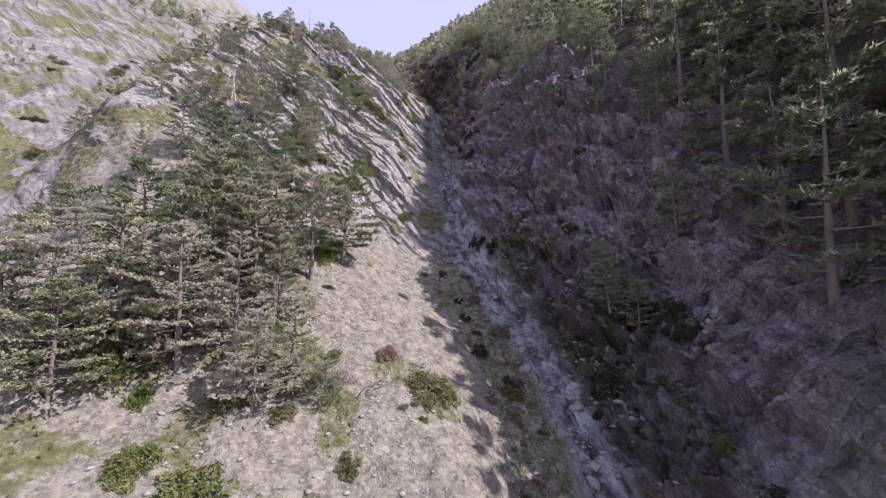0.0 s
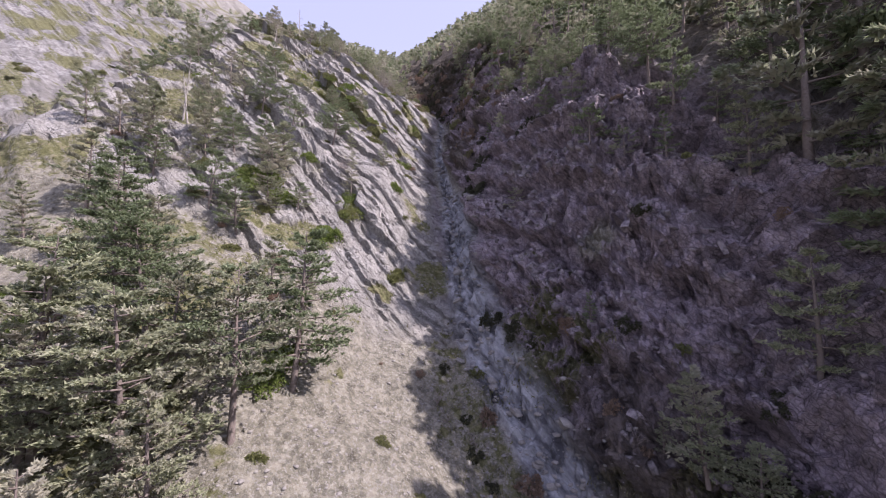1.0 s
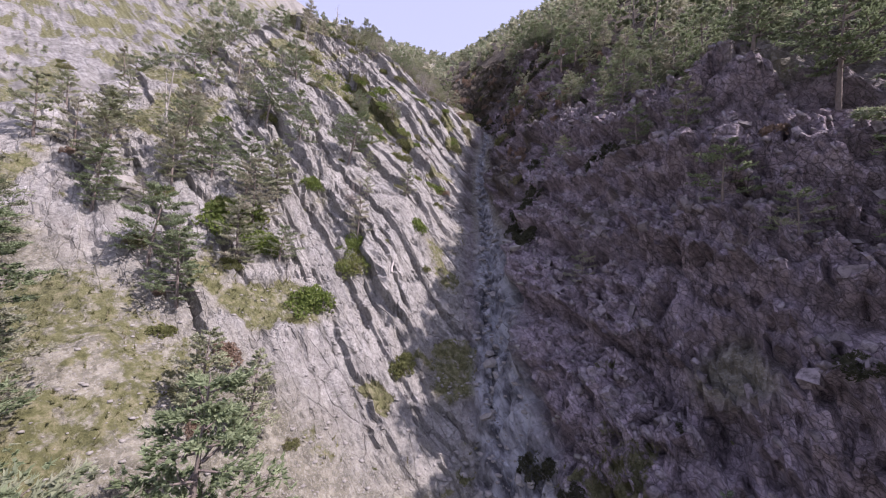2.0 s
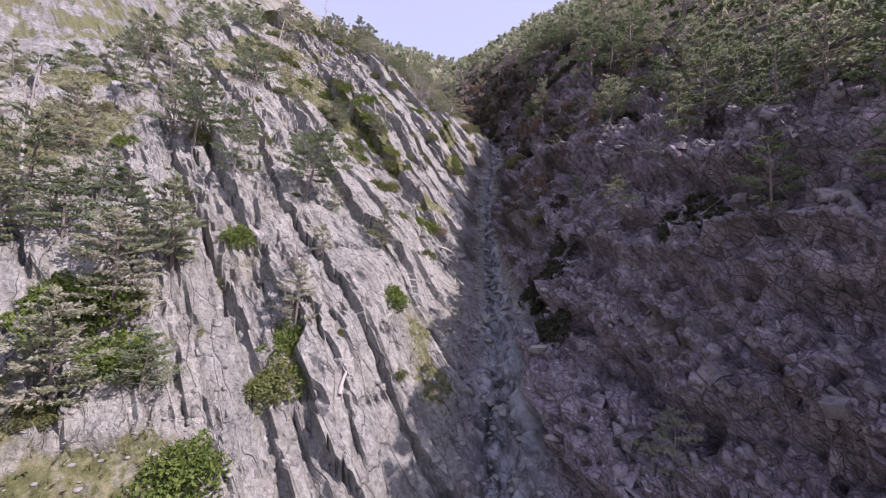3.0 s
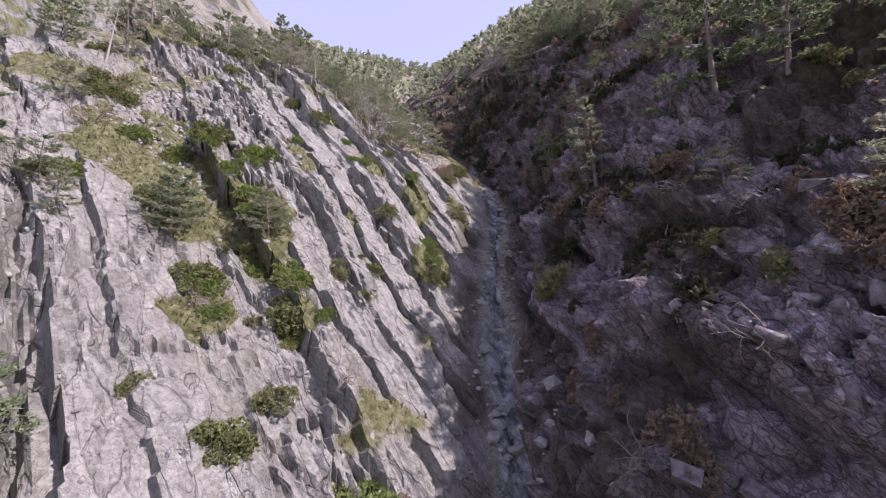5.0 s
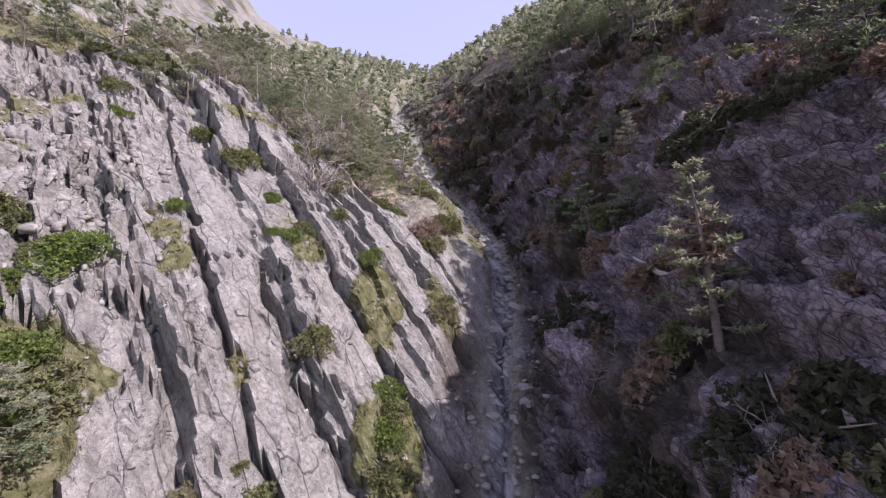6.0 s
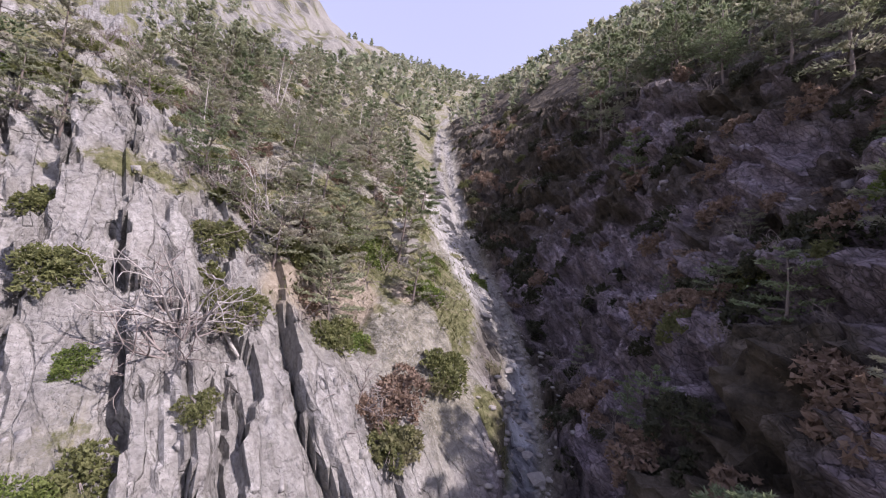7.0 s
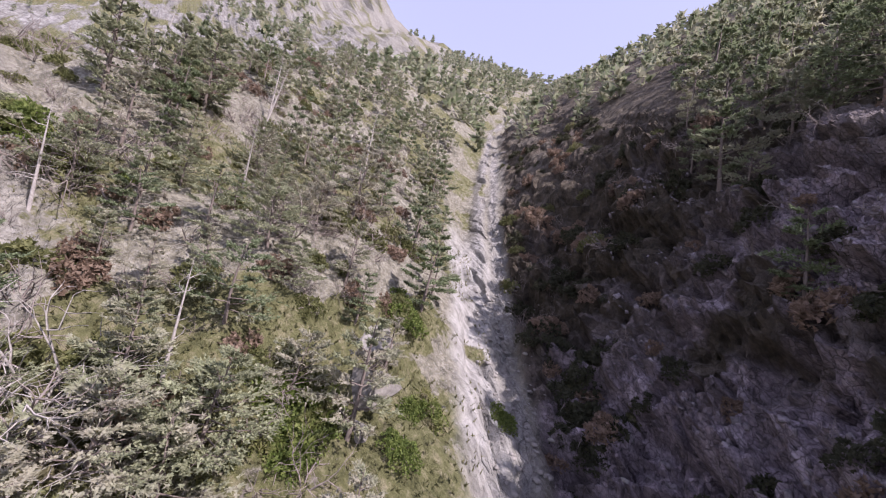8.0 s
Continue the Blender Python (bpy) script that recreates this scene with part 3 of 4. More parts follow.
def build_ground():
    # the rows run slantwise, along the slabs, so that their edges come out straight
    xs = spaced([(-46, -34, 0.5), (-34, -1, 0.29), (-1, 15, 0.13), (15, 30, 0.45)])
    xs = np.concatenate((growing(-46, -4000, 0.55, 1.06)[::-1], xs, growing(30, 4000, 0.6, 1.09)))
    ys = spaced([(-16, -2, 0.5), (-2, 30, 0.21), (30, 96, 0.16), (96, 122, 0.17), (122, 150, 0.5)])
    ys = np.concatenate((growing(-16, -4000, 0.6, 1.13)[::-1], ys, growing(150, 4000, 0.6, 1.05)))
    gx, gy = np.meshgrid(xs, ys)
    gy = gy - 0.56 * (gx + 5) * (1 - smooth(200, 900, np.abs(gx)) * 0.9)
    place, _, marks = surface(gx.ravel(), gy.ravel())
    nx, ny = len(xs), len(ys)
    i = (np.arange(ny - 1)[:, None] * nx + np.arange(nx - 1)[None, :]).ravel()
    quads = np.stack((i, i + 1, i + nx + 1, i + nx), -1)
    mesh = bpy.data.meshes.new("ground")
    mesh.vertices.add(len(place)), mesh.loops.add(quads.size), mesh.polygons.add(len(quads))
    mesh.vertices.foreach_set("co", place.ravel())
    mesh.loops.foreach_set("vertex_index", quads.ravel().astype(np.int32))
    mesh.polygons.foreach_set("loop_start", np.arange(0, quads.size, 4, dtype=np.int32))
    mesh.update()
    mesh.attributes.new("sharp_face", "BOOLEAN", "FACE").data.foreach_set("value", np.ones(len(quads), bool))
    for name, values in marks.items():
        mesh.attributes.new(name, "FLOAT", "POINT").data.foreach_set("value", np.ascontiguousarray(values, np.float32))
    mesh.materials.append(GROUND)
    ob = new("ground", mesh)
    tagged(ob, "steep rocky gorge of grey schist, scree and turf", "ground", kind="structure")
    grass_on(place, marks, gx.ravel(), gy.ravel())
    return ob, BVHTree.FromPolygons(place.tolist(), quads.tolist())


ground, GROUND_TREE = build_ground()


def ground_at(x, y):
    """One place on the ground and the way the slope faces there."""
    hit = GROUND_TREE.ray_cast(Vector((x, y, 900)), Vector((0, 0, -1)))[0]
    e = 1.0
    h = land(np.array([x + e, x - e, x, x]), np.array([y, y, y + e, y - e]))
    return hit, Vector(((h[1] - h[0]) / 2, (h[3] - h[2]) / 2, 1)).normalized()


# ---- plants ----


def part(name, mesh, parent, label=""):
    ob = new(name, mesh)
    ob.parent = parent
    return tagged(ob, label)


def tubes(paths, sides=5):
    """Tapered tubes along paths of (place, radius); points and quads."""
    points, faces, base = [], [], 0
    for path in paths:
        axis = (Vector(path[-1][0]) - Vector(path[0][0])).normalized()
        a = axis.orthogonal().normalized()
        b = axis.cross(a)
        for p, r in path:
            for q in range(sides):
                w = 2 * math.pi * q / sides
                points.append(Vector(p) + float(r) * (math.cos(w) * a + math.sin(w) * b))
        for k in range(len(path) - 1):
            for q in range(sides):
                r0, r1 = base + k * sides, base + (k + 1) * sides
                faces.append((r0 + q, r0 + (q + 1) % sides, r1 + (q + 1) % sides, r1 + q))
        base += len(path) * sides
    return points, faces


def pine_shape(seed, height, start, reach, limbs, tufts, blade, bend=0.3, flat=0.5, blades=4, width=0.2):
    """Trunk, limbs and crown of a mountain pine: bent trunk, layered pads of needles, an uneven outline."""
    rng = np.random.default_rng(seed)
    lean = rng.normal(0, bend * 0.12, 2)
    wave = rng.uniform(0, 6.28, 2)

    def stem(k):
        return np.array([lean[0] * height * k + bend * 0.25 * math.sin(3.5 * k + wave[0]), lean[1] * height * k + bend * 0.25 * math.sin(3 * k + wave[1]), height * k])

    radius = 0.02 * height + 0.02
    trunk = [[(stem(k), radius * (1.25 if k == 0 else 1) * (1 - 0.9 * k)) for k in np.linspace(-0.03, 1, 10)]]
    branches, centres, ways = [], [], []
    for i in range(limbs):
        k = start + (0.99 - start) * ((i + rng.uniform(0, 0.8)) / limbs)
        top = (k - start) / (1 - start)
        turn = i * 2.4 + rng.uniform(-0.7, 0.7)
        long = reach * height * (1 - top**1.6 * 0.8) * (0.45 + 0.55 * min(top * 4 + 0.25, 1)) * rng.uniform(0.55, 1.2)
        rise = (0.05 + 0.5 * top) * rng.uniform(0.3, 1.3) - 0.12
        out = np.array([math.cos(turn), math.sin(turn), rise])
        sidew = np.array([-math.sin(turn), math.cos(turn), 0])
        root = stem(k)

        def along(u):
            return root + out * long * u + np.array([0, 0, 0.12 * long * u * u]) + sidew * 0.1 * long * math.sin(2 * u + i)

        branches.append([(along(u), radius * 0.42 * (1 - k * 0.6) * (1 - 0.85 * u)) for u in (0, 0.35, 0.7, 1)])
        m = max(int(tufts / limbs * (0.4 + 0.9 * long / (reach * height))), 3)
        us = rng.uniform(0.3, 1.05, m) ** 0.8
        for u in us:
            half = 0.46 * long * (1.1 - abs(u - 0.65) * 1.1)
            off = rng.normal(0, 0.55)
            p = along(u) + sidew * half * off + np.array([0, 0, rng.normal(0.04, 0.05) * (1 + (1 - flat) * 1.4) * (0.5 + long * 0.2)])
            centres.append(p)
            ways.append(out * 0.8 + sidew * off * 0.9 + np.array([0, 0, rng.uniform(0.0, 0.55)]))
        if rng.random() < 0.6 and long > 0.8:
            for off in (-1, 1):
                u0 = rng.uniform(0.4, 0.6)
                branches.append([(along(u0), radius * 0.16), (along(u0 + 0.3) + sidew * off * long * 0.28, radius * 0.05)])
    ways = np.array(ways)
    ways /= np.linalg.norm(ways, axis=1, keepdims=True)
    return trunk, branches, spikes(np.array(centres), ways, rng, blade, blade * width * 1.4, blades, 0.95, 1.9)


def pine(name, seed, height, start, reach, limbs, tufts, blade, needles=None, label="", flat=0.5, bend=0.3, blades=4, width=0.2):
    trunk, branches, crown = pine_shape(seed, height, start, reach, limbs, tufts, blade, bend, flat, blades, width)
    ob = new(name)
    part("trunk", as_mesh("trunk", *tubes(trunk, 7), BARK), ob)
    tagged(part("branchwork", as_mesh("branchwork", *tubes(branches, 4), BARK), ob), kind="stuff")
    part("crown", as_mesh("crown", *crown, needles or NEEDLES), ob)
    return tagged(ob, label, "tree", "pines on the slopes")


def forked(rng, root, way, length, radius, depth, out, droop=0.0):
    """A branching twig: adds paths to out."""
    path, p, w = [(Vector(root), radius)], Vector(root), Vector(way).normalized()
    for k in range(3):
        w = (w + Vector(rng.normal(0, 0.28, 3)) + Vector((0, 0, -droop))).normalized()
        p = p + w * (float(length) / 3)
        path.append((p.copy(), radius * (1 - 0.25 * (k + 1))))
        if depth:
            for _ in range(2 if depth > 1 else 1):
                forked(rng, p, (w + Vector(rng.normal(0, 0.75, 3))), length * rng.uniform(0.4, 0.7), radius * 0.5, depth - 1, out, droop)
    out.append(path)


def bush_paths(seed, size, stems, depth):
    rng = np.random.default_rng(seed)
    paths = []
    for i in range(stems):
        turn = rng.uniform(0, 6.28)
        forked(rng, (0.1 * math.cos(turn), 0.1 * math.sin(turn), -0.1), (math.cos(turn) * 0.8, math.sin(turn) * 0.8, rng.uniform(0.5, 1.2)), size * rng.uniform(0.5, 0.8), 0.022 * size, depth, paths)
    return paths


def bare_bush(name, seed, size, material, label, stems=5, depth=2):
    ob = new(name, as_mesh(name, *tubes(bush_paths(seed, size, stems, depth), 3), material))
    return tagged(ob, label, "bush", "leafless bushes")


def snag(name, seed, height, label):
    rng = np.random.default_rng(seed)
    lean = rng.normal(0, 0.1, 2)
    stem = [[((lean[0] * height * k, lean[1] * height * k, height * k), 0.016 * height * (1.1 - k)) for k in np.linspace(-0.03, 1, 7)]]
    paths = []
    for i in range(16):
        k = rng.uniform(0.25, 0.97)
        turn = rng.uniform(0, 6.28)
        forked(rng, (lean[0] * height * k, lean[1] * height * k, height * k), (math.cos(turn), math.sin(turn), 0.1), height * 0.22 * (1.2 - k), 0.03, 1, paths, 0.05)
    ob = new(name)
    part("trunk", as_mesh("trunk", *tubes(stem, 7), DEAD_WOOD), ob)
    tagged(part("branchwork", as_mesh("branchwork", *tubes(paths, 3), DEAD_WOOD), ob), kind="stuff")
    return tagged(ob, label, "tree", "dead trees")


def leaf_mound(rng, radius, height, leaves, blade):
    """The leaves of a low shrub, as an uneven mound of several lobes."""
    lobes = 6
    away = np.sqrt(rng.uniform(0.0, 1.0, lobes)) * 0.62 * radius
    ways_out = np.arange(lobes) * 2.4 + rng.uniform(0, 1, lobes)
    wide, tall = radius * rng.uniform(0.26, 0.55, lobes), height * rng.uniform(0.35, 1.1, lobes)
    pick = rng.choice(lobes, leaves, p=wide**2 / (wide**2).sum())
    turn, r = rng.uniform(0, 6.28, leaves), np.sqrt(rng.uniform(0, 1, leaves))
    ragged = 1 + 0.25 * np.sin(turn * 5 + pick * 2.0) * r
    x = away[pick] * np.cos(ways_out[pick]) + r * ragged * wide[pick] * np.cos(turn)
    y = away[pick] * np.sin(ways_out[pick]) + r * ragged * wide[pick] * np.sin(turn)
    z = tall[pick] * (1 - r**2.2) * rng.uniform(0.45, 1.05, leaves) + 0.03
    ways = np.stack((x / radius * 0.9, y / radius * 0.9, np.full(leaves, 0.8)), -1) + rng.normal(0, 0.4, (leaves, 3))
    ways /= np.linalg.norm(ways, axis=1, keepdims=True)
    return spikes(np.stack((x, y, z), -1), ways, rng, blade, blade * 0.6, 2, 1.4, 0.8)


def leafy(name, seed, radius, height, leaves, blade, material, label, category="bush", group="low shrubs"):
    """A low spreading shrub: an uneven mound of small leaves over crooked stems."""
    rng = np.random.default_rng(seed)
    ob = new(name)
    part("leaves", as_mesh("leaves", *leaf_mound(rng, radius, height, leaves, blade), material), ob)
    stems = []
    for i in range(7):
        w = rng.uniform(0, 6.28)
        stems.append([((0, 0, -0.1), 0.03), ((math.cos(w) * radius * 0.35, math.sin(w) * radius * 0.35, height * 0.25), 0.02), ((math.cos(w) * radius * 0.65, math.sin(w) * radius * 0.65, height * 0.3), 0.008)])
    part("stemwork", as_mesh("stemwork", *tubes(stems, 4), TWIG), ob)
    return tagged(ob, label, category, group)


class Kinds:
    """Shapes to choose from: the first use of a shape is the shape itself, the next ones are copies."""

    def __init__(self, makers):
        self.makers, self.made = makers, {}

    def put(self, which, m):
        if which not in self.made:
            self.made[which] = self.makers[which]()
            self.made[which].matrix_basis = m
            return self.made[which]
        return copy_thing(self.made[which], m @ Matrix.Scale(1 / self.made[which].scale.x, 4))


def upright(x, y, size, turn, sink=0.15, tip=0.0):
    p, n = ground_at(x, y)
    m = Matrix.Translation(p - Vector((0, 0, sink))) @ Euler((-n.y * tip, n.x * tip, 0)).to_matrix().to_4x4() @ Matrix.Rotation(turn, 4, "Z")
    return m @ Matrix.Scale(size, 4)


def lying(x, y, size, turn, sink=0.05):
    p, n = ground_at(x, y)
    q = Vector((0, 0, 1)).rotation_difference(n.lerp(Vector((0, 0, 1)), 0.15)).to_matrix().to_4x4()
    return Matrix.Translation(p - n * sink) @ q @ Matrix.Rotation(turn, 4, "Z") @ Matrix.Scale(size, 4)

GREEN_PINE, TALL_PINE, DRY_PINE, LOW_PINE = "green mountain pine with layered flat pads of needles", "tall dark green pine on the steep slope", \
    "thin pine with dull grey-brown dry needles", "low wide mountain pine rooted in rock"
KINDS = Kinds({
    "broad": lambda: pine("pine_tree", 3, 8.0, 0.36, 0.46, 30, 1700, 0.32, NEEDLES, GREEN_PINE, 0.8, 0.3, 5, 0.26),
    "pale": lambda: pine("pine_tree", 10, 8.0, 0.14, 0.42, 34, 1700, 0.32, GREY_NEEDLES, "wide pine with pale feathery grey-green pads of needles", 0.9, 0.35, 5, 0.30),
    "tall": lambda: pine("pine_tree", 5, 8.5, 0.16, 0.36, 36, 1650, 0.32, NEEDLES, TALL_PINE, 0.6, 0.3, 5, 0.26),
    "dry": lambda: pine("pine_tree", 8, 7.5, 0.12, 0.36, 36, 1500, 0.31, GREY_NEEDLES, DRY_PINE, 0.8, 0.3, 5, 0.32),
    "dry_tall": lambda: pine("pine_tree", 12, 8.5, 0.10, 0.28, 42, 1500, 0.31, GREY_NEEDLES, DRY_PINE, 0.7, 0.3, 5, 0.32),
    "low": lambda: pine("pine_tree", 14, 5.0, 0.15, 0.55, 24, 1300, 0.28, NEEDLES, LOW_PINE, 0.9, 0.5, 5, 0.2),
    "pale_low": lambda: pine("pine_tree", 15, 4.5, 0.12, 0.58, 26, 1200, 0.28, GREY_NEEDLES, "low spreading pine with pale grey-green needles", 0.9, 0.5, 5, 0.22),
    "young": lambda: pine("pine_tree", 17, 5.5, 0.10, 0.27, 28, 900, 0.28, NEEDLES, "young slender pine with open whorls of branches", 0.6, 0.15, 4, 0.2),
    "far_a": lambda: pine("pine_tree", 21, 8.0, 0.08, 0.34, 20, 800, 0.46, NEEDLES, TALL_PINE, 0.65, 0.3, 4, 0.22),
    "far_b": lambda: pine("pine_tree", 25, 8.0, 0.06, 0.28, 22, 800, 0.46, NEEDLES, TALL_PINE, 0.55, 0.3, 4, 0.22),
    "far_c": lambda: pine("pine_tree", 28, 7.5, 0.10, 0.40, 18, 800, 0.46, NEEDLES, GREEN_PINE, 0.75, 0.3, 4, 0.22),
    "far_low": lambda: pine("pine_tree", 35, 5.0, 0.12, 0.55, 16, 700, 0.34, NEEDLES, LOW_PINE, 0.9, 0.5, 4, 0.22),
    "far_dry": lambda: pine("pine_tree", 31, 7.5, 0.06, 0.34, 20, 800, 0.44, GREY_NEEDLES, DRY_PINE, 0.75, 0.3, 4, 0.2),
    "snag": lambda: snag("dead_tree", 41, 6.0, "bleached dead pine with broken bare branches"),
    "snag_b": lambda: snag("dead_tree", 44, 6.5, "bleached dead pine with broken bare branches"),
    "mat_a": lambda: leafy("shrub", 51, 1.5, 0.55, 1150, 0.16, MAT_LEAVES, "bright green mat of low evergreen shrub on rock"),
    "mat_b": lambda: leafy("shrub", 54, 1.5, 0.70, 1150, 0.17, MAT_LEAVES, "bright green mat of low evergreen shrub on rock"),
    "olive_a": lambda: leafy("shrub", 57, 1.2, 0.8, 900, 0.17, OLIVE_LEAVES, "olive green low shrub on the stony slope"),
    "olive_b": lambda: leafy("shrub", 59, 1.2, 0.6, 900, 0.17, OLIVE_LEAVES, "olive green low shrub on the stony slope"),
    "dark": lambda: leafy("shrub", 66, 1.4, 0.7, 800, 0.19, DARK_LEAVES, "dark evergreen shrub clinging to the shaded wall"),
    "rust": lambda: leafy("shrub", 63, 1.2, 0.7, 800, 0.15, RUST_LEAVES, "rust-brown withered shrub among the rocks"),
    "bare_a": lambda: bare_bush("bare_bush", 71, 2.0, TWIG, "leafless grey bush with tangled thin twigs"),
    "bare_b": lambda: bare_bush("bare_bush", 73, 2.0, TWIG, "leafless grey bush with tangled thin twigs"),
    "white_bush": lambda: bare_bush("bare_bush", 77, 2.0, DEAD_WOOD, "bleached dead bush with pale crooked branches", 6),
})
NATURAL = {"pale": 8.0, "pale_low": 4.5, "broad": 8.0, "tall": 8.5, "dry": 7.5, "dry_tall": 8.5, "low": 5.0, "young": 5.5, "far_a": 8.0, "far_b": 8.0, "far_c": 7.5, "far_dry": 7.5, "far_low": 5.0, "snag": 6.0, "snag_b": 6.5}
rng = random.Random(11)
standing = []


def plant(kind, x, y, height):
    standing.append((x, y))
    return KINDS.put(kind, upright(x, y, height / NATURAL[kind], rng.uniform(0, 6.28), 0.2, 0.12))


def lay(kind, x, y, size):
    return KINDS.put(kind, lying(x, y, size, rng.uniform(0, 6.28)))


# pines and dead trees that stand out: x, y, height
WOOD_BY_THE_FAN = [("broad", -9.2, 25.8, 7.6), ("tall", -8.0, 29.4, 8.6), ("pale", -11.6, 23.2, 7.8), ("pale", -15.0, 23.3, 8.2), ("snag", -27.4, 46.7, 6.5),
                   ("dry", -26.0, 40.8, 6), ("low", -18.5, 38, 4.5), ("pale", -8.4, 16.8, 4.6), ("dry", -7.4, 18.2, 4.4), ("low", -5.7, 18.6, 2.4), ("pale", -17.2, 14.9, 5.4), ("pale", -15.0, 14.6, 5.0), ("dry_tall", -9.6, 21.9, 6.0), ("dry_tall", -10.5, 18.8, 6.4),
                   ("pale", -12.5, 17.7, 7), ("dry_tall", -14.7, 16.9, 7.5), ("pale", -16.3, 15.9, 6.6), ("tall", -15.5, 19.7, 7.6), ("dry", -15.1, 23, 7),
                   ("broad", -14.3, 27.3, 6.3), ("dry", -15.5, 41.2, 4.8), ("tall", -19.3, 31.8, 7.1), ("tall", -24.9, 34.6, 6)]
ON_THE_RIB = [("broad", -22.5, 53.2, 5.2), ("broad", -14.4, 55, 5.8), ("tall", -18.1, 45.1, 5.0), ("dry", -16.4, 46.4, 4.8), ("young", -7.8, 54, 3.4),
              ("snag_b", -26.6, 46.3, 5.7), ("dry", -26.4, 48.5, 4.6), ("low", -26, 63.2, 4.8), ("low", -19.9, 54.7, 3),
              ("low", -18.7, 67.5, 3.3), ("low", -14.4, 69.4, 2.8), ("low", -18.7, 68, 3.2), ("pale_low", -13.8, 89.4, 3.6), ("low", -18.4, 87.4, 3.4),
              ("pale_low", -11.1, 88.9, 3.4), ("dry", -15.0, 90.2, 4.2), ("pale_low", -12.6, 90.0, 3.6), ("pale_low", -12.9, 91.6, 3.4), ("dry_tall", -29.4, 94.3, 6.4),
              ("dry", -29.2, 99.5, 6), ("dry_tall", -29.1, 97.3, 6.1), ("snag", -29.8, 104.9, 6), ("snag_b", -22.7, 109.8, 6.4), ("snag", -31.9, 97.5, 5.5), ("snag_b", -14.8, 91.2, 4.5), ("snag", -32, 107, 6.5), ("snag_b", -22.6, 98.6, 4.0),
              ("snag", -22.1, 90.1, 4.2), ("snag_b", -31.9, 74.6, 5.0), ("snag", -32.6, 87.3, 6.0)]
ACROSS = [("young", 4.4, 72.8, 5.6), ("broad", 7.9, 58.1, 3.8), ("young", 5.4, 81.2, 2.8), ("young", 9.1, 49.9, 4.1), ("low", 14.3, 54.7, 4.5),
          ("broad", 15.4, 36.9, 5.6), ("tall", 13.6, 39.7, 5), ("tall", 11, 51.3, 5.6), ("tall", 21.5, 37.1, 6.5), ("tall", 8.6, 106.5, 6.6),
          ("broad", 9.8, 100.7, 4.4), ("tall", 8.9, 109.3, 5.4), ("low", 9.4, 73.4, 4.4), ("tall", 10.7, 82.3, 4), ("low", 4.6, 79.6, 2.3),
          ("dry", 12.1, 27.2, 5.2), ("dry", 13.6, 26.2, 4)]
for kind, x, y, h in WOOD_BY_THE_FAN + ON_THE_RIB + ACROSS:
    plant(kind, x, y, h)


def clear_of_flight(x, y, top):
    """Keeps the crowns out of the way of the flight up the gorge."""
    way = 20 + 0.66 * y
    ground_z = float(land(np.array([x]), np.array([y]))[0])
    return abs(x + 1.5) > 4.5 or ground_z + top < way - 3


def scattered(x0, x1, y0, y1, step, share, seed):
    r = random.Random(seed)
    for i in range(int((x1 - x0) / step)):
        for j in range(int((y1 - y0) / step)):
            x, y = x0 + (i + r.uniform(0.05, 0.95)) * step, y0 + (j + r.uniform(0.05, 0.95)) * step
            keep, size, pick = r.random() < share, r.random(), r.random()
            if keep:
                yield x, y, x - float(bed(y)[0]), size, pick


JOINED = []


def grow(spots, kinds, low, high, gap, fits, near=lambda x, y, d: True):
    """Plants a scatter; trees that are not near are kept for the joined woods."""
    for x, y, d, size, pick in spots:
        h = low + (high - low) * size
        if fits(x, y, d, h) and clear_of_flight(x, y, h) and all((x - a) ** 2 + (y - b) ** 2 > gap * gap for a, b in standing):
            kind = kinds[int(pick * len(kinds))]
            if near(x, y, d):
                plant(kind, x, y, h)
            else:
                standing.append((x, y))
                JOINED.append((kind, x, y, h))


def by_the_fan(x, y, d, h):
    side_way = -x / y
    if d < -26 and h > 4.8:
        return False
    return d > -33 and x < -9.5 - max(0, 22 - y) * 0.2 and (y < 32 or h < 5.4) and (side_way < 0.72 or (side_way < 0.9 and h < 6) or h < 4.6 and side_way < 1.1)


grow(scattered(-26, -7, 40, 60, 3.0, 0.36, 44), ("far_dry", "far_low", "low", "far_dry"), 2.0, 4.2, 2.0, lambda x, y, d, h: -25 < d < -9)
grow(scattered(-26, -12, 87, 101, 2.0, 0.85, 24), ("pale_low", "far_low", "pale_low", "far_dry"), 2.0, 3.6, 1.4, lambda x, y, d, h: d < -10.5 - max(0, y - 92) * 0.2 and math.hypot(x + 11.5, y - 97.5) > 2.6)
FAR = ("far_a", "far_c", "far_b", "far_dry", "far_c")
grow(scattered(-32, -8, 15, 46, 2.3, 0.66, 1), ("pale", "tall", "dry_tall", "dry", "broad", "pale", "tall"), 4.0, 7.5, 1.9, by_the_fan)
grow(scattered(-46, -12, 40, 92, 3.0, 0.5, 2), ("far_dry", "far_low", "far_dry", "low"), 2.2, 5.0, 1.9, lambda x, y, d, h: d < -19 - 4 * math.sin(y * 0.3) and not (-29 < x < -15 and 70 < y < 83))
grow(scattered(-60, -6, 88, 150, 2.7, 0.66, 3), ("far_a", "far_dry", "far_dry", "far_dry", "far_c"), 2.4, 5.4, 1.6, lambda x, y, d, h: d < -6.5 and y + 0.3 * d > 86,
     lambda x, y, d: y < 104 and d > -30)
grow(scattered(18, 32, 2, 30, 3.0, 0.9, 34), ("far_b", "far_a", "far_c"), 9.0, 12.5, 2.0, lambda x, y, d, h: d > 9.5)
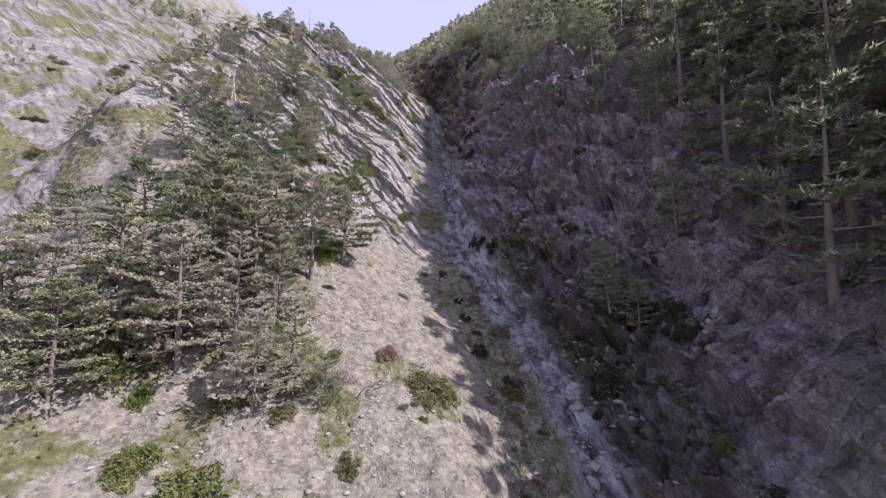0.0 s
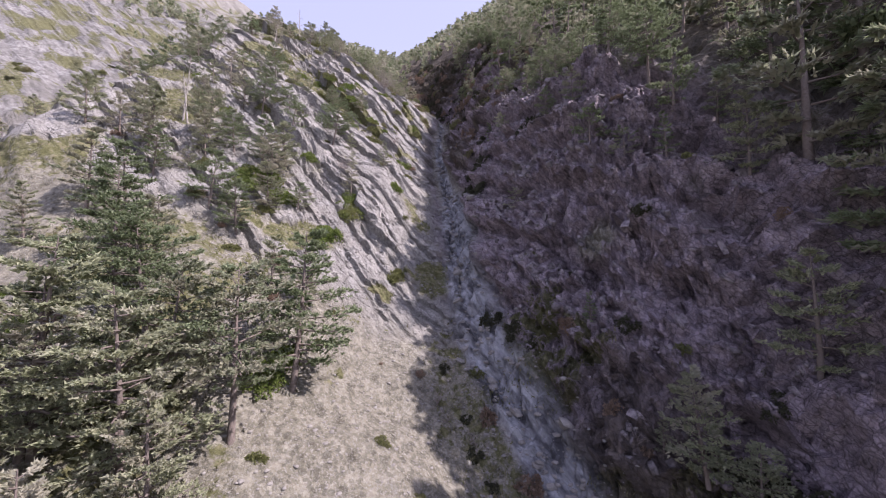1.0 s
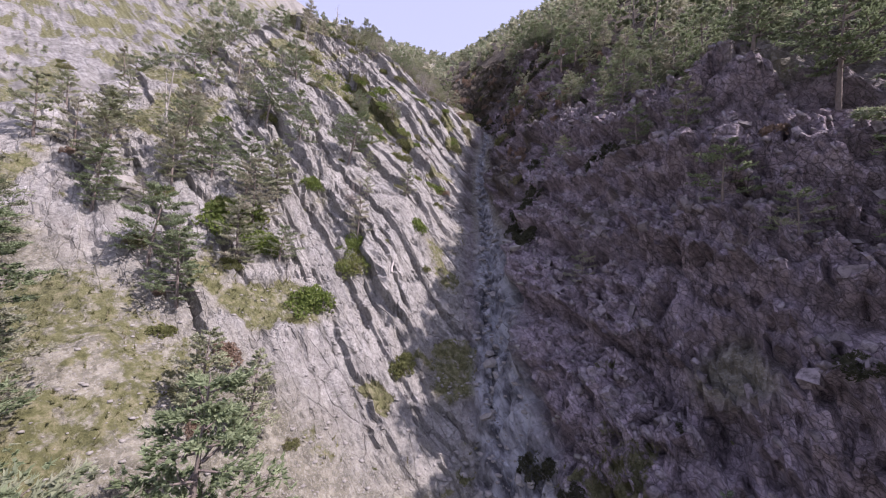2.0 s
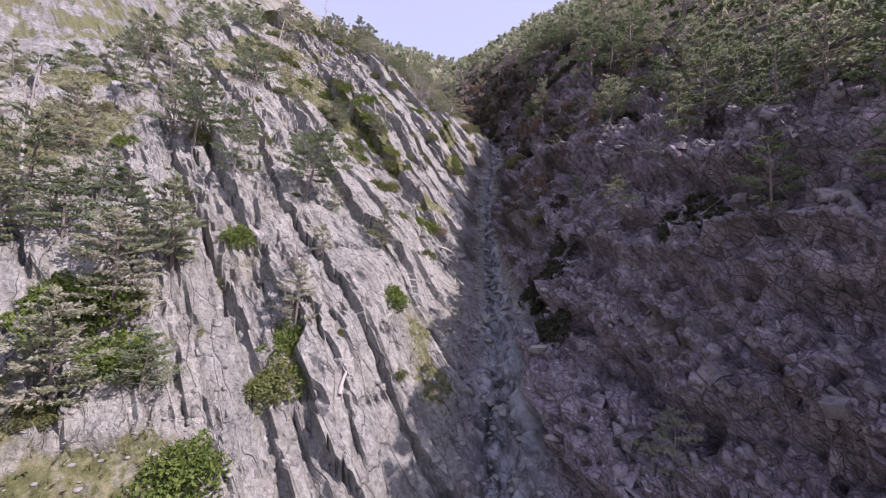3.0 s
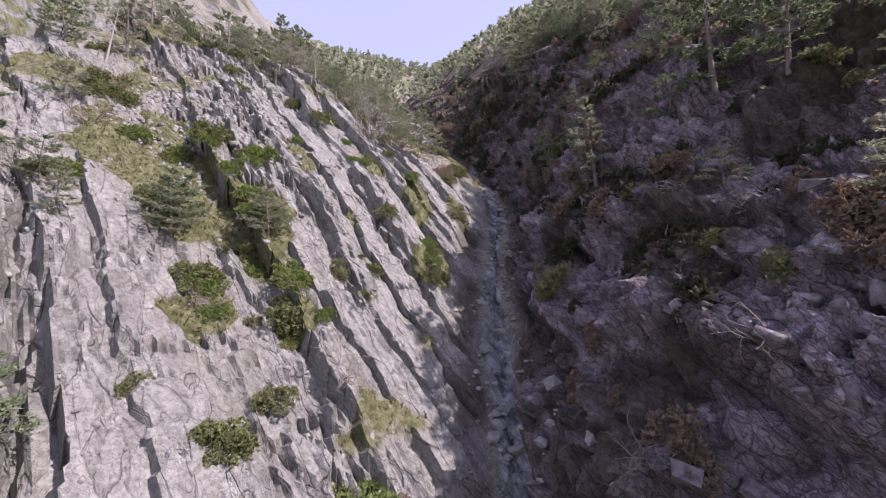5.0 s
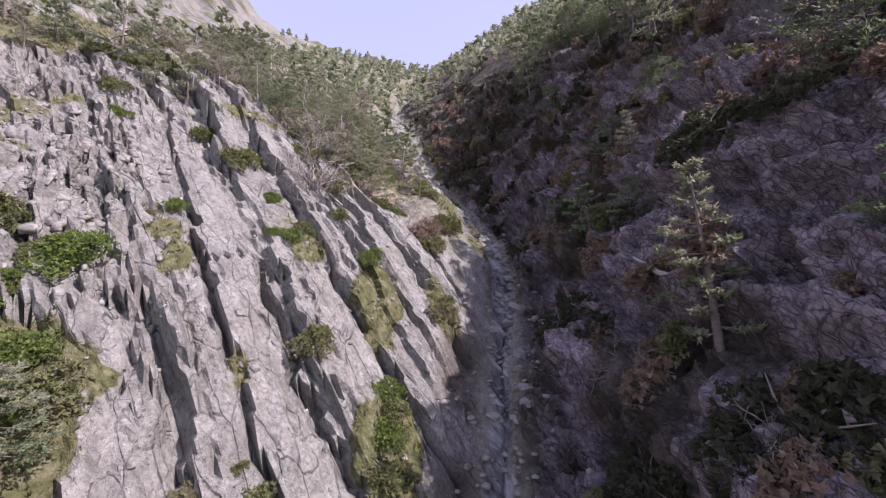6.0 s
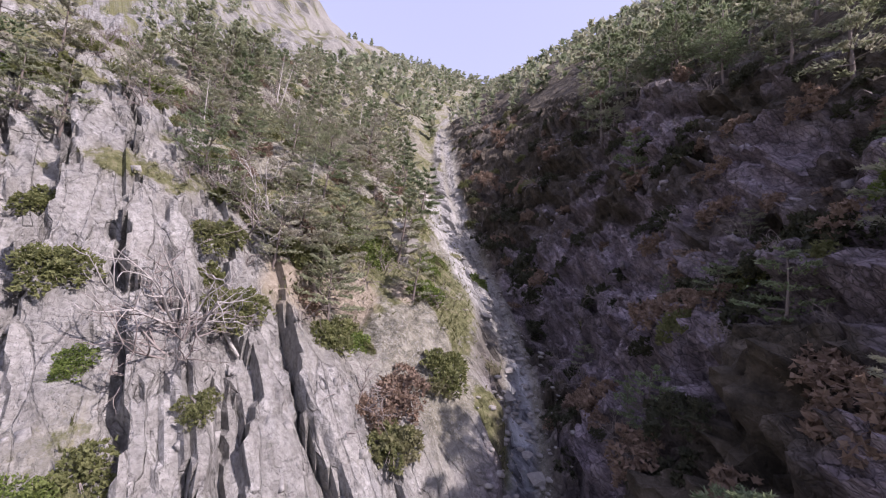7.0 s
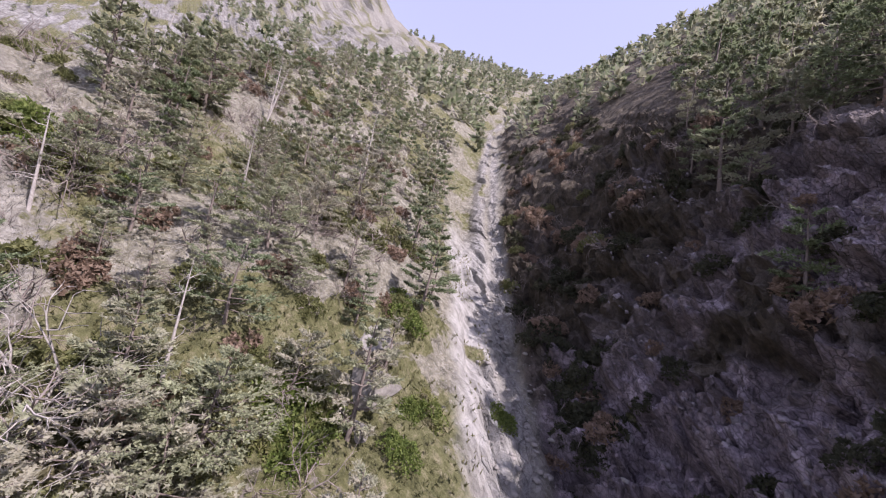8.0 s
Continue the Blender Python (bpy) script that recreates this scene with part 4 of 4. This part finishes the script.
grow(scattered(4, 24, 32, 64, 1.9, 0.8, 51), ("far_c", "far_low", "far_dry", "far_c", "young"), 2.6, 4.8, 1.4, lambda x, y, d, h: 8.5 + 1.2 * math.sin(y * 0.7) < d < 14)
grow(scattered(4, 48, 10, 60, 2.6, 0.66, 4), FAR, 3.2, 6.5, 1.8, lambda x, y, d, h: d > 10.5 + 2 * math.sin(y * 0.4), lambda x, y, d: d < 16)
grow(scattered(0, 52, 60, 150, 2.7, 0.72, 5), FAR, 3.2, 6.8, 1.8, lambda x, y, d, h: d > 11 + 2 * math.sin(y * 0.35) or (y > 110 and d > 2.5), lambda x, y, d: d < 16 and y < 118)
grow(scattered(2, 16, 20, 122, 2.6, 0.42, 14), ("young", "far_low", "far_low", "far_low"), 1.5, 3.2, 1.5, lambda x, y, d, h: 4 < d < 11)

# low shrubs that stand out: x, y, radius
MATS = [(-8.8, 13.2, 2.3), (-11.1, 13.7, 1.2), (-13.0, 94.2, 1.6), (-11.6, 93.4, 1.6), (-12.0, 101.4, 1.7), (-12.9, 102.3, 1.6), (-9.2, 99.4, 1.5), (-6.2, 104.6, 1.4), (-8.6, 96.4, 1.1), (-9.4, 98.6, 1.1), (-9.3, 29.1, 1.6), (-17.9, 43.3, 2.2), (-9.5, 45.8, 1.7), (-17.7, 43.5, 2.8), (-15.1, 43, 1.8), (-10.7, 42.3, 1.9),
        (-10, 47, 1.5), (-6, 52, 1.5), (-7.3, 63.8, 2.4), (-9.9, 47.6, 1.4), (-12.2, 68.3, 1.5), (-17.1, 77.1, 0.8), (-9.5, 88.6, 1.3), (-27.4, 90.4, 2.4),
        (-12.2, 93.3, 1.2), (-11.7, 94.6, 2.0), (-12.0, 95.4, 1.5), (-7.6, 93.6, 1.5), (-26.5, 91, 1.5), (-12.6, 16.0, 1.0)]
MATS += [(-25.6, 71.6, 1.4), (-23.0, 72.0, 1.3), (-20.6, 72.2, 1.3), (-18.4, 71.4, 1.2), (-16.4, 70.8, 1.3), (-15.4, 69.9, 1.2), (-14.9, 69.2, 1.2), (-15.6, 66.3, 1.3), (-14.6, 65.9, 0.9),
         (-11.9, 68.2, 0.9), (-11.6, 67.0, 0.9), (-11.0, 71.1, 0.7), (-9.2, 70.2, 0.45), (-6.1, 76.0, 1.2), (-6.6, 77.2, 1.1), (-8.5, 80.4, 1.0), (-9.5, 76.3, 0.7), (-12.1, 79.1, 0.9), (-14.6, 80.9, 0.8)]
OLIVES = [(-15.2, 85.7, 1.25), (-14.5, 84.9, 0.9), (-30.5, 73.8, 1.9), (-28.6, 73.4, 1.6), (-21.0, 72.6, 1.5), (-18.6, 72.9, 1.0), (-15.2, 70.9, 1.3), (-15.9, 69.4, 1.2), (-20.4, 68.4, 1.4), (-3.8, 15.9, 0.8), (-0.7, 20.4, 1.5), (-9.5, 16.7, 1.1), (-14.4, 16.5, 1.8), (-4.6, 43, 1.3), (-11.7, 67.7, 1.5), (-10.9, 71, 1.0), (-9.4, 76, 1.0), (-5.6, 75, 1.4), (-16.2, 66.5, 1.3), (-4.8, 82.3, 1.5), (-12.1, 79.9, 0.9), (-28.7, 86.4, 2.4), (-12.4, 101.6, 1.5),
          (-9.2, 99.2, 1.3), (-16, 108.4, 1.6), (-6.1, 86, 1.5), (-5.2, 90, 1.4), (-1.1, 27.5, 0.6)]
BUSHES = [("white_bush", -12.9, 82.6, 1.6), ("bare_b", -12.4, 82.2, 1.3), ("bare_a", -13.6, 82.8, 1.2), ("bare_a", -13.1, 83.9, 1.1), ("white_bush", -16.0, 88.9, 1.7), ("white_bush", -14.6, 88.3, 1.3), ("bare_b", -15.4, 88.2, 1.6), ("white_bush", 8.6, 50.4, 0.7),
          ("white_bush", 7.9, 57.2, 0.8), ("bare_a", -4.2, 19.5, 1.1), ("bare_b", -17.9, 16.4, 1.1), ("bare_a", 3.0, 75.6, 0.95), ("bare_b", -7.7, 86, 1.0)]
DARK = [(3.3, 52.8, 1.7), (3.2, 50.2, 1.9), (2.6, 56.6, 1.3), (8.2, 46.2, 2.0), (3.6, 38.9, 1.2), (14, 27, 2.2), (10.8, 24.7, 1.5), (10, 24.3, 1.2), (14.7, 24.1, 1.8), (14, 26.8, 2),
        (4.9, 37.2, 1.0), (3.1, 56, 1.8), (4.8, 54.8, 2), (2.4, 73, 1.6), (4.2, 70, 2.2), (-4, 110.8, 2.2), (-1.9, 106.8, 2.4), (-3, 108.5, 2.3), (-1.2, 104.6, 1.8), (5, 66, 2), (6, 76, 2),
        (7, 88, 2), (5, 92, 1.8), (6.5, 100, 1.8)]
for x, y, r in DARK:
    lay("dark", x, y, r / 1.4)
for i, (x, y, r) in enumerate(MATS):
    lay(("mat_a", "mat_b")[i % 2], x, y, r / 1.5)
for i, (x, y, r) in enumerate(OLIVES):
    lay(("olive_a", "olive_b")[i % 2], x, y, r / 1.2)
for kind, x, y, k in BUSHES:
    lay(kind, x, y, k)
for x, y, k in ((-6.7, 87.6, 1.5), (-7.4, 86.4, 1.1), (-5.4, 64.5, 0.8), (-3.2, 22.4, 0.8)):
    lay("rust", x, y, k)


UNDERGROWTH = []


def strew(spots, kinds, low, high, fits, joined=False):
    for x, y, d, size, pick in spots:
        if fits(x, y, d):
            kind, k = kinds[int(pick * len(kinds))], low + (high - low) * size
            if joined:
                UNDERGROWTH.append((kind, x, y, k))
            else:
                lay(kind, x, y, k)


def undergrowth():
    """Brush on the shaded side, too dense to tell apart, in one mesh."""
    stock, mats = {}, [DARK_LEAVES, RUST_LEAVES, OLIVE_LEAVES, TWIG]
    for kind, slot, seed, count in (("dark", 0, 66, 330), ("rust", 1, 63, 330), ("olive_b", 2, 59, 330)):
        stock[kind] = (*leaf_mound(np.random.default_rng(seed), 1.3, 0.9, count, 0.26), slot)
    for kind, seed in (("bare_a", 71), ("bare_b", 74)):
        p, q = tubes(bush_paths(seed, 1.6, 7, 1), 3)
        stock[kind] = (np.array([v[:] for v in p]), np.array([t for f in q for t in ((f[0], f[1], f[2]), (f[0], f[2], f[3]))]), 3)
    pts, faces, slots, base = [], [], [], 0
    for kind, x, y, k in UNDERGROWTH:
        v, f, slot = stock[kind]
        m = np.array(lying(x, y, k, rng.uniform(0, 6.28)))
        pts.append(v @ m[:3, :3].T + m[:3, 3])
        faces.append(f + base)
        slots.append(np.full(len(f), slot))
        base += len(v)
    mesh = as_mesh("undergrowth", np.concatenate(pts), np.concatenate(faces), mats[0])
    for m in mats[1:]:
        mesh.materials.append(m)
    mesh.polygons.foreach_set("material_index", np.concatenate(slots).astype(np.int32))
    return tagged(new("undergrowth", mesh), "tangled brush of evergreen, withered and leafless shrubs on the slopes", "brush", kind="stuff")


strew(scattered(-34, -2, 12, 46, 3.0, 0.3, 6), ("olive_a", "mat_a", "bare_a", "olive_b", "rust"), 0.3, 0.9, lambda x, y, d: d < -9)
strew(scattered(-16, 10, 10, 40, 2.4, 0.45, 26), ("bare_a", "olive_b", "rust", "bare_b", "olive_a"), 0.15, 0.6, lambda x, y, d: -16 < d < -1)
strew(scattered(-36, -2, 46, 96, 2.9, 0.42, 7), ("olive_a", "olive_b", "mat_b", "bare_a", "olive_a"), 0.3, 1.1, lambda x, y, d: d < -4)
strew(scattered(-45, 0, 86, 140, 3.0, 0.42, 8), ("olive_a", "bare_a", "bare_b", "bare_a", "bare_b"), 0.6, 1.3, lambda x, y, d: d < -8)
strew(scattered(2, 16, 40, 110, 3.0, 0.2, 9), ("olive_b", "dark", "olive_a", "mat_b"), 0.35, 0.9, lambda x, y, d: 2.4 < d < 12)
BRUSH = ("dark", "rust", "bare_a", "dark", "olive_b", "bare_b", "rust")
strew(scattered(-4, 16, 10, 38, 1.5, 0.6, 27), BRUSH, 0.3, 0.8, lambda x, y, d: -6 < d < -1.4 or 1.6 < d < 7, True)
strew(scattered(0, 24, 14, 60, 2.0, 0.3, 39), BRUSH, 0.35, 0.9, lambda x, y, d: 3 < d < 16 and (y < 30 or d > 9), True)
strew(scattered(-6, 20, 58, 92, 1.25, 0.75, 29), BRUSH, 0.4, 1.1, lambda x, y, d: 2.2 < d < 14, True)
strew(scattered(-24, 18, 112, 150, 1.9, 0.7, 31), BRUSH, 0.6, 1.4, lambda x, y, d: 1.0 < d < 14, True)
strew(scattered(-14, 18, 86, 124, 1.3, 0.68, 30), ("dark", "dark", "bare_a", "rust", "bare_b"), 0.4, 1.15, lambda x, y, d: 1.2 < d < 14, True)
strew(scattered(-50, -8, 84, 128, 1.6, 0.72, 41), ("bare_a", "bare_b", "olive_b", "bare_a", "rust"), 0.5, 1.2, lambda x, y, d: d < -9 and y + 0.3 * d > 81, True)
undergrowth()
strew(scattered(-100, -36, 45, 140, 5.0, 0.4, 43), ("olive_a", "dark", "olive_b"), 0.7, 1.7, lambda x, y, d: d < -40 and math.sin(0.35 * (y + 0.8 * x) + 0.1 * x) > 0.1)


# ---- outcrops and fallen wood ----
def outcrop(x, y, size, long, seed):
    """An angular block of bedrock that stands out of the slope, split along its layers."""
    r = random.Random(seed)
    bm = bmesh.new()
    bmesh.ops.create_icosphere(bm, subdivisions=4, radius=0.5)
    cuts = [(Vector((r.gauss(0, 1), r.gauss(0, 1), r.gauss(0, 0.8))).normalized(), r.uniform(0.14, 0.36)) for _ in range(12)]
    for v in bm.verts:
        for n, k in cuts:
            over = v.co.dot(n) - k
            if over > 0:
                v.co -= n * over
        split = math.floor(v.co.y * 9 + 0.6 * noise.noise(v.co * 3))
        v.co *= 1 + 0.09 * math.sin(split * 12.9) + 0.05 * noise.noise(v.co * 9 + Vector((seed, 0, 0)))
        v.co.x *= long
    mesh = bpy.data.meshes.new("rock_outcrop")
    bm.to_mesh(mesh)
    bm.free()
    mesh.materials.append(STONE)
    for f in mesh.polygons:
        f.use_smooth = False
    ob = new("rock_outcrop", mesh)
    p, n = ground_at(x, y)
    ax = FALL
    az = (n - ax * n.dot(ax)).normalized()
    turn = Matrix((ax, az.cross(ax), az)).transposed().to_4x4()
    ob.matrix_basis = Matrix.Translation(p - n * size * 0.02) @ turn @ Matrix.Scale(size, 4)
    return tagged(ob, "angular grey outcrop of layered schist on the slope", "rock", "rock outcrops")


for i, (x, y, size, long) in enumerate(((-11.2, 97.3, 3.2, 1.3), (-12.0, 98.9, 1.9, 1.3), (-10.3, 96.2, 1.5, 1.2), (-34.5, 64.8, 4.2, 1.4), (-24, 41.5, 2.2, 1.2))):
    outcrop(x, y, size, long, 300 + i)


def fallen_log(x, y, length, turn):
    p, n = ground_at(x, y)
    path = [[((k * length, 0.06 * math.sin(k * 5), 0), 0.10 * (1.1 - 0.6 * k)) for k in (0, 0.25, 0.5, 0.75, 1)], [((0.55 * length, 0, 0), 0.04), ((0.7 * length, 0.4, 0.35), 0.015)]]
    ob = new("fallen_log", as_mesh("fallen_log", *tubes(path, 7), DEAD_WOOD))
    side_axis = n.cross(Vector((math.cos(turn), math.sin(turn), 0))).normalized()
    ax = side_axis.cross(n)
    ob.matrix_basis = Matrix.Translation(p + n * 0.06) @ Matrix((ax, side_axis, n)).transposed().to_4x4()
    return tagged(ob, "pale bleached log fallen on the slope", "log", "fallen logs")


for x, y, length, turn in ((-17.2, 14.4, 2.6, 0.9), (-13.4, 84.2, 2.2, -0.4), (-5.0, 62.2, 1.8, 0.2), (4.2, 75.0, 2.4, 1.2), (-6.6, 46.2, 1.9, 1.9), (9.0, 52.0, 1.8, 0.5)):
    fallen_log(x, y, length, turn)


# ---- stones ----
def stone_mesh(seed, flat=0.6, long=1.2):
    bm = bmesh.new()
    bmesh.ops.create_icosphere(bm, subdivisions=1, radius=0.5)
    r = random.Random(seed)
    cuts = [(Vector((r.gauss(0, 1), r.gauss(0, 1), r.gauss(0, 1))).normalized(), r.uniform(0.26, 0.42)) for _ in range(7)]
    for v in bm.verts:
        for n, k in cuts:
            over = v.co.dot(n) - k
            if over > 0:
                v.co -= n * over
        v.co = Vector((v.co.x * long, v.co.y, v.co.z * flat))
    mesh = bpy.data.meshes.new("stone")
    bm.to_mesh(mesh)
    bm.free()
    mesh.materials.append(STONE)
    return mesh


stones = [stone_mesh(100 + i, 0.45 + 0.06 * i, 1.0 + 0.1 * i) for i in range(7)]
for i in range(240):
    y = 8 + 92 * rng.random()
    x = float(bed(y)[0]) + rng.gauss(0, 1.0)
    p, n = ground_at(x, y)
    ob = new("stone", stones[i % 7])
    ob.matrix_basis = Matrix.Translation(p) @ Euler((rng.uniform(-0.5, 0.5), rng.uniform(-0.5, 0.5), rng.uniform(0, 6.28))).to_matrix().to_4x4() @ Matrix.Scale(rng.choice((0.3, 0.4, 0.5, 0.7, 1.0)), 4)
    ob.parent = ground


def strewn_stones(name, spots, label):
    """Many small stones in one mesh."""
    base = np.array([v.co[:] for v in stones[1].vertices])
    tris = np.array([p.vertices[:] for p in stones[1].polygons])
    xs, ys, sizes, turns = (np.array(c) for c in zip(*spots))
    place, _, _ = surface(xs, ys)
    c, s = np.cos(turns), np.sin(turns)
    pts = np.stack((base[None, :, 0] * c[:, None] - base[None, :, 1] * s[:, None], base[None, :, 0] * s[:, None] + base[None, :, 1] * c[:, None],
                    np.repeat(base[None, :, 2], len(xs), 0)), -1) * sizes[:, None, None] + place[:, None, :]
    faces = (tris[None] + (np.arange(len(xs)) * len(base))[:, None, None]).reshape(-1, 3)
    return tagged(new(name, as_mesh(name, pts.reshape(-1, 3), faces, STONE)), label, "stones", kind="stuff")


gravel = []
while len(gravel) < 2600:
    y = rng.uniform(10, 44)
    d = rng.uniform(-22, 3)
    gravel.append((float(bed(y)[0]) + d, y, 0.10 + 0.28 * rng.random() ** 3, rng.uniform(0, 6.28)))
while len(gravel) < 5400:
    y = rng.uniform(5, 118)
    gravel.append((float(bed(y)[0]) + rng.gauss(0, 1.3), y, 0.12 + 0.55 * rng.random() ** 3, rng.uniform(0, 6.28)))
strewn_stones("scree", gravel, "loose grey scree and stream rubble of broken schist")


# ---- broken layers of rock on the walls ----
def plate_mesh(seed):
    """A broken plate of rock: a bent slab with chipped corners, one unit long."""
    r = random.Random(seed)
    bm = bmesh.new()
    bmesh.ops.create_cube(bm, size=1.0)
    for v in bm.verts:
        v.co = Vector((v.co.x * r.uniform(0.75, 1.15), v.co.y * r.uniform(0.6, 1.1) * 0.6, v.co.z * r.uniform(0.5, 1.2) * 0.32))
    corner = max(bm.verts, key=lambda v: v.co.x + v.co.y + r.uniform(0, 0.3))
    bmesh.ops.bevel(bm, geom=[corner], offset=0.16, affect="VERTICES")
    mesh = bpy.data.meshes.new("rock_plate")
    bm.to_mesh(mesh)
    bm.free()
    return mesh


def plate_pose(x, y, size, spread):
    p, n = ground_at(x, y)
    turn = Matrix((FALL, BEDDING.cross(FALL), BEDDING)).transposed()
    wobble = Euler((rng.gauss(0, spread), rng.gauss(0, spread), rng.gauss(0, spread))).to_matrix()
    return Matrix.Translation(p - n * size * 0.06) @ (wobble @ turn).to_4x4() @ Matrix.Diagonal((size * rng.uniform(0.5, 1.1), size * rng.uniform(0.7, 1.5), size * rng.uniform(0.6, 1.7), 1))


def wall_spot(y0, y1, d0, d1):
    y = rng.uniform(y0, y1)
    return float(bed(y)[0]) + rng.uniform(d0, d1), y


red_plates = [plate_mesh(500 + i) for i in range(8)]
for m in red_plates:
    m.materials.append(RED_PLATES)
for i in range(290):
    ob = new("rock_plate", red_plates[i % 8])
    ob.matrix_basis = plate_pose(*wall_spot(30, 64, 3.0, 10.5), 0.35 + 0.9 * rng.random() ** 2, 0.45)
    ob.parent = ground


def joined_plates(name, count, spots, material, label, spread):
    shapes = [(np.array([v.co[:] for v in m.vertices]), [tuple(p.vertices) for p in m.polygons]) for m in red_plates]
    shapes = [(v, np.array([t for f in faces for t in ((f[0], f[k], f[k + 1]) for k in range(1, len(f) - 1))])) for v, faces in shapes]
    pts, tris, base = [], [], 0
    for i in range(count):
        y0, y1, d0, d1, low, high = spots[i % len(spots)]
        m = np.array(plate_pose(*wall_spot(y0, y1, d0, d1), low + (high - low) * rng.random() ** 2, spread))
        v, f = shapes[i % 8]
        pts.append(v @ m[:3, :3].T + m[:3, 3])
        tris.append(f + base)
        base += len(v)
    return tagged(new(name, as_mesh(name, np.concatenate(pts), np.concatenate(tris), material)), label, "rock", kind="stuff")


joined_plates("wall_rubble", 2500, [(22, 60, 2.5, 11, 0.2, 0.8), (88, 122, 6, 12, 0.2, 0.6), (36, 62, 2, 10, 0.2, 0.7)], RED_PLATES, "broken reddish layers of schist on the shaded wall", 0.5)
joined_plates("slab_rubble", 1500, [(42, 62, -16, -2.5, 0.15, 0.5), (62, 86, -26, -3, 0.15, 0.5), (71, 79, -28, -17, 0.25, 0.8)], GREY_PLATES, "broken grey plates of schist on the slabs", 0.3)


# ---- far woods ----
def joined_woods():
    """The trees past the near ones, in one mesh."""
    shapes = {}
    for kind, seed, height, start, reach, limbs, tufts, blade, flat in (("far_a", 81, 8.0, 0.08, 0.36, 14, 220, 0.96, 0.55), ("far_b", 82, 8.0, 0.06, 0.31, 15, 220, 0.94, 0.45),
                                                                      ("far_c", 83, 7.5, 0.10, 0.42, 13, 220, 0.96, 0.7), ("far_dry", 84, 7.5, 0.12, 0.34, 13, 210, 0.86, 0.6)):
        trunk, _, (points, faces) = pine_shape(seed, height, start, reach, limbs, tufts, blade, 0.3, flat, 3, 0.26)
        tp, tf = tubes([trunk[0][::3]], 4)
        tf = [t for q in tf for t in ((q[0], q[1], q[2]), (q[0], q[2], q[3]))]
        shapes[kind] = (points, faces, np.array([p[:] for p in tp]), np.array(tf), height)
    pts, faces, slots, base = [], [], [], 0
    slot = {"far_a": 0, "far_b": 0, "far_c": 0, "far_dry": 1}
    for kind, x, y, h in JOINED:
        cp, cf, tp, tf, natural = shapes[kind]
        place, _ = ground_at(x, y)
        turn, k = rng.uniform(0, 6.28), h / natural
        m = np.array(Matrix.Rotation(turn, 3, "Z")) * k
        both = np.concatenate((cp, tp)) @ m.T + np.array(place) - np.array((0, 0, 0.2))
        pts.append(both)
        faces.append(np.concatenate((cf, tf + len(cp))) + base)
        slots.append(np.concatenate((np.full(len(cf), slot[kind]), np.full(len(tf), 2))))
        base += len(both)
    mesh = as_mesh("upper_woods", np.concatenate(pts), np.concatenate(faces), NEEDLES)
    mesh.materials.append(GREY_NEEDLES), mesh.materials.append(BARK)
    mesh.polygons.foreach_set("material_index", np.concatenate(slots).astype(np.int32))
    return tagged(new("upper_woods", mesh), "dense pine woods on the steep slopes above the gorge", "woods", kind="stuff")


def far_woods():
    r = np.random.default_rng(5)
    n = 7500
    x, y = r.uniform(-330, 260, n), r.uniform(30, 420, n)
    k = 1700                                                     # closer together above the wall
    x[:k], y[:k] = r.uniform(44, 130, k), r.uniform(-10, 160, k)
    bx, _ = bed(y)
    d = x - bx
    clump = fbm(x / 26, y / 26, 1.0, 3)
    woods = ((d > 50) | ((d > 8) & (y > 146)) | ((y > 150) & (d > -75)) | ((d < -52) & (clump > -0.02) & (y < 190)) | ((y > 150) & (d < -75) & (clump > 0.05)))
    woods &= ~((np.abs(d) < 4) & (y < 190))
    woods &= np.hypot((x + 265) / 75, (y - 370) / 60) > 1
    x, y = x[woods], y[woods]
    place, _, _ = surface(x, y)
    m = len(x)
    dist = np.hypot(x, y)
    h = r.uniform(3.5, 8.0, m) * np.where((d[woods] < -52) & (y < 190), 0.32, 1.0)
    per = 32
    turn, k = r.uniform(0, 6.28, (m, per)), r.uniform(0, 1, (m, per))
    reach = (0.06 + 0.22 * (1 - k) ** 0.8 * np.minimum(k * 5 + 0.3, 1)) * h[:, None] * r.uniform(0.5, 1.15, (m, per))
    c = np.stack((np.cos(turn) * reach, np.sin(turn) * reach, h[:, None] * (0.12 + 0.88 * k)), -1) + place[:, None, :]
    out = np.stack((np.cos(turn), np.sin(turn), np.full((m, per), 0.35)), -1) + r.normal(0, 0.35, (m, per, 3))
    across = np.cross(out, r.normal(0, 1, (m, per, 3)))
    across /= np.linalg.norm(across, axis=-1, keepdims=True)
    size = (0.18 * h)[:, None, None]
    pts = np.stack((c - across * size * 0.55 - out * size * 0.5, c + across * size * 0.55 - out * size * 0.5, c + out * size * 0.8), 2).reshape(-1, 3)
    faces = np.arange(len(pts)).reshape(-1, 3)
    return tagged(new("woods", as_mesh("woods", pts, faces, NEEDLES)), "distant dark green conifer woods on the mountain side", "woods", kind="stuff")


far_woods()
joined_woods()
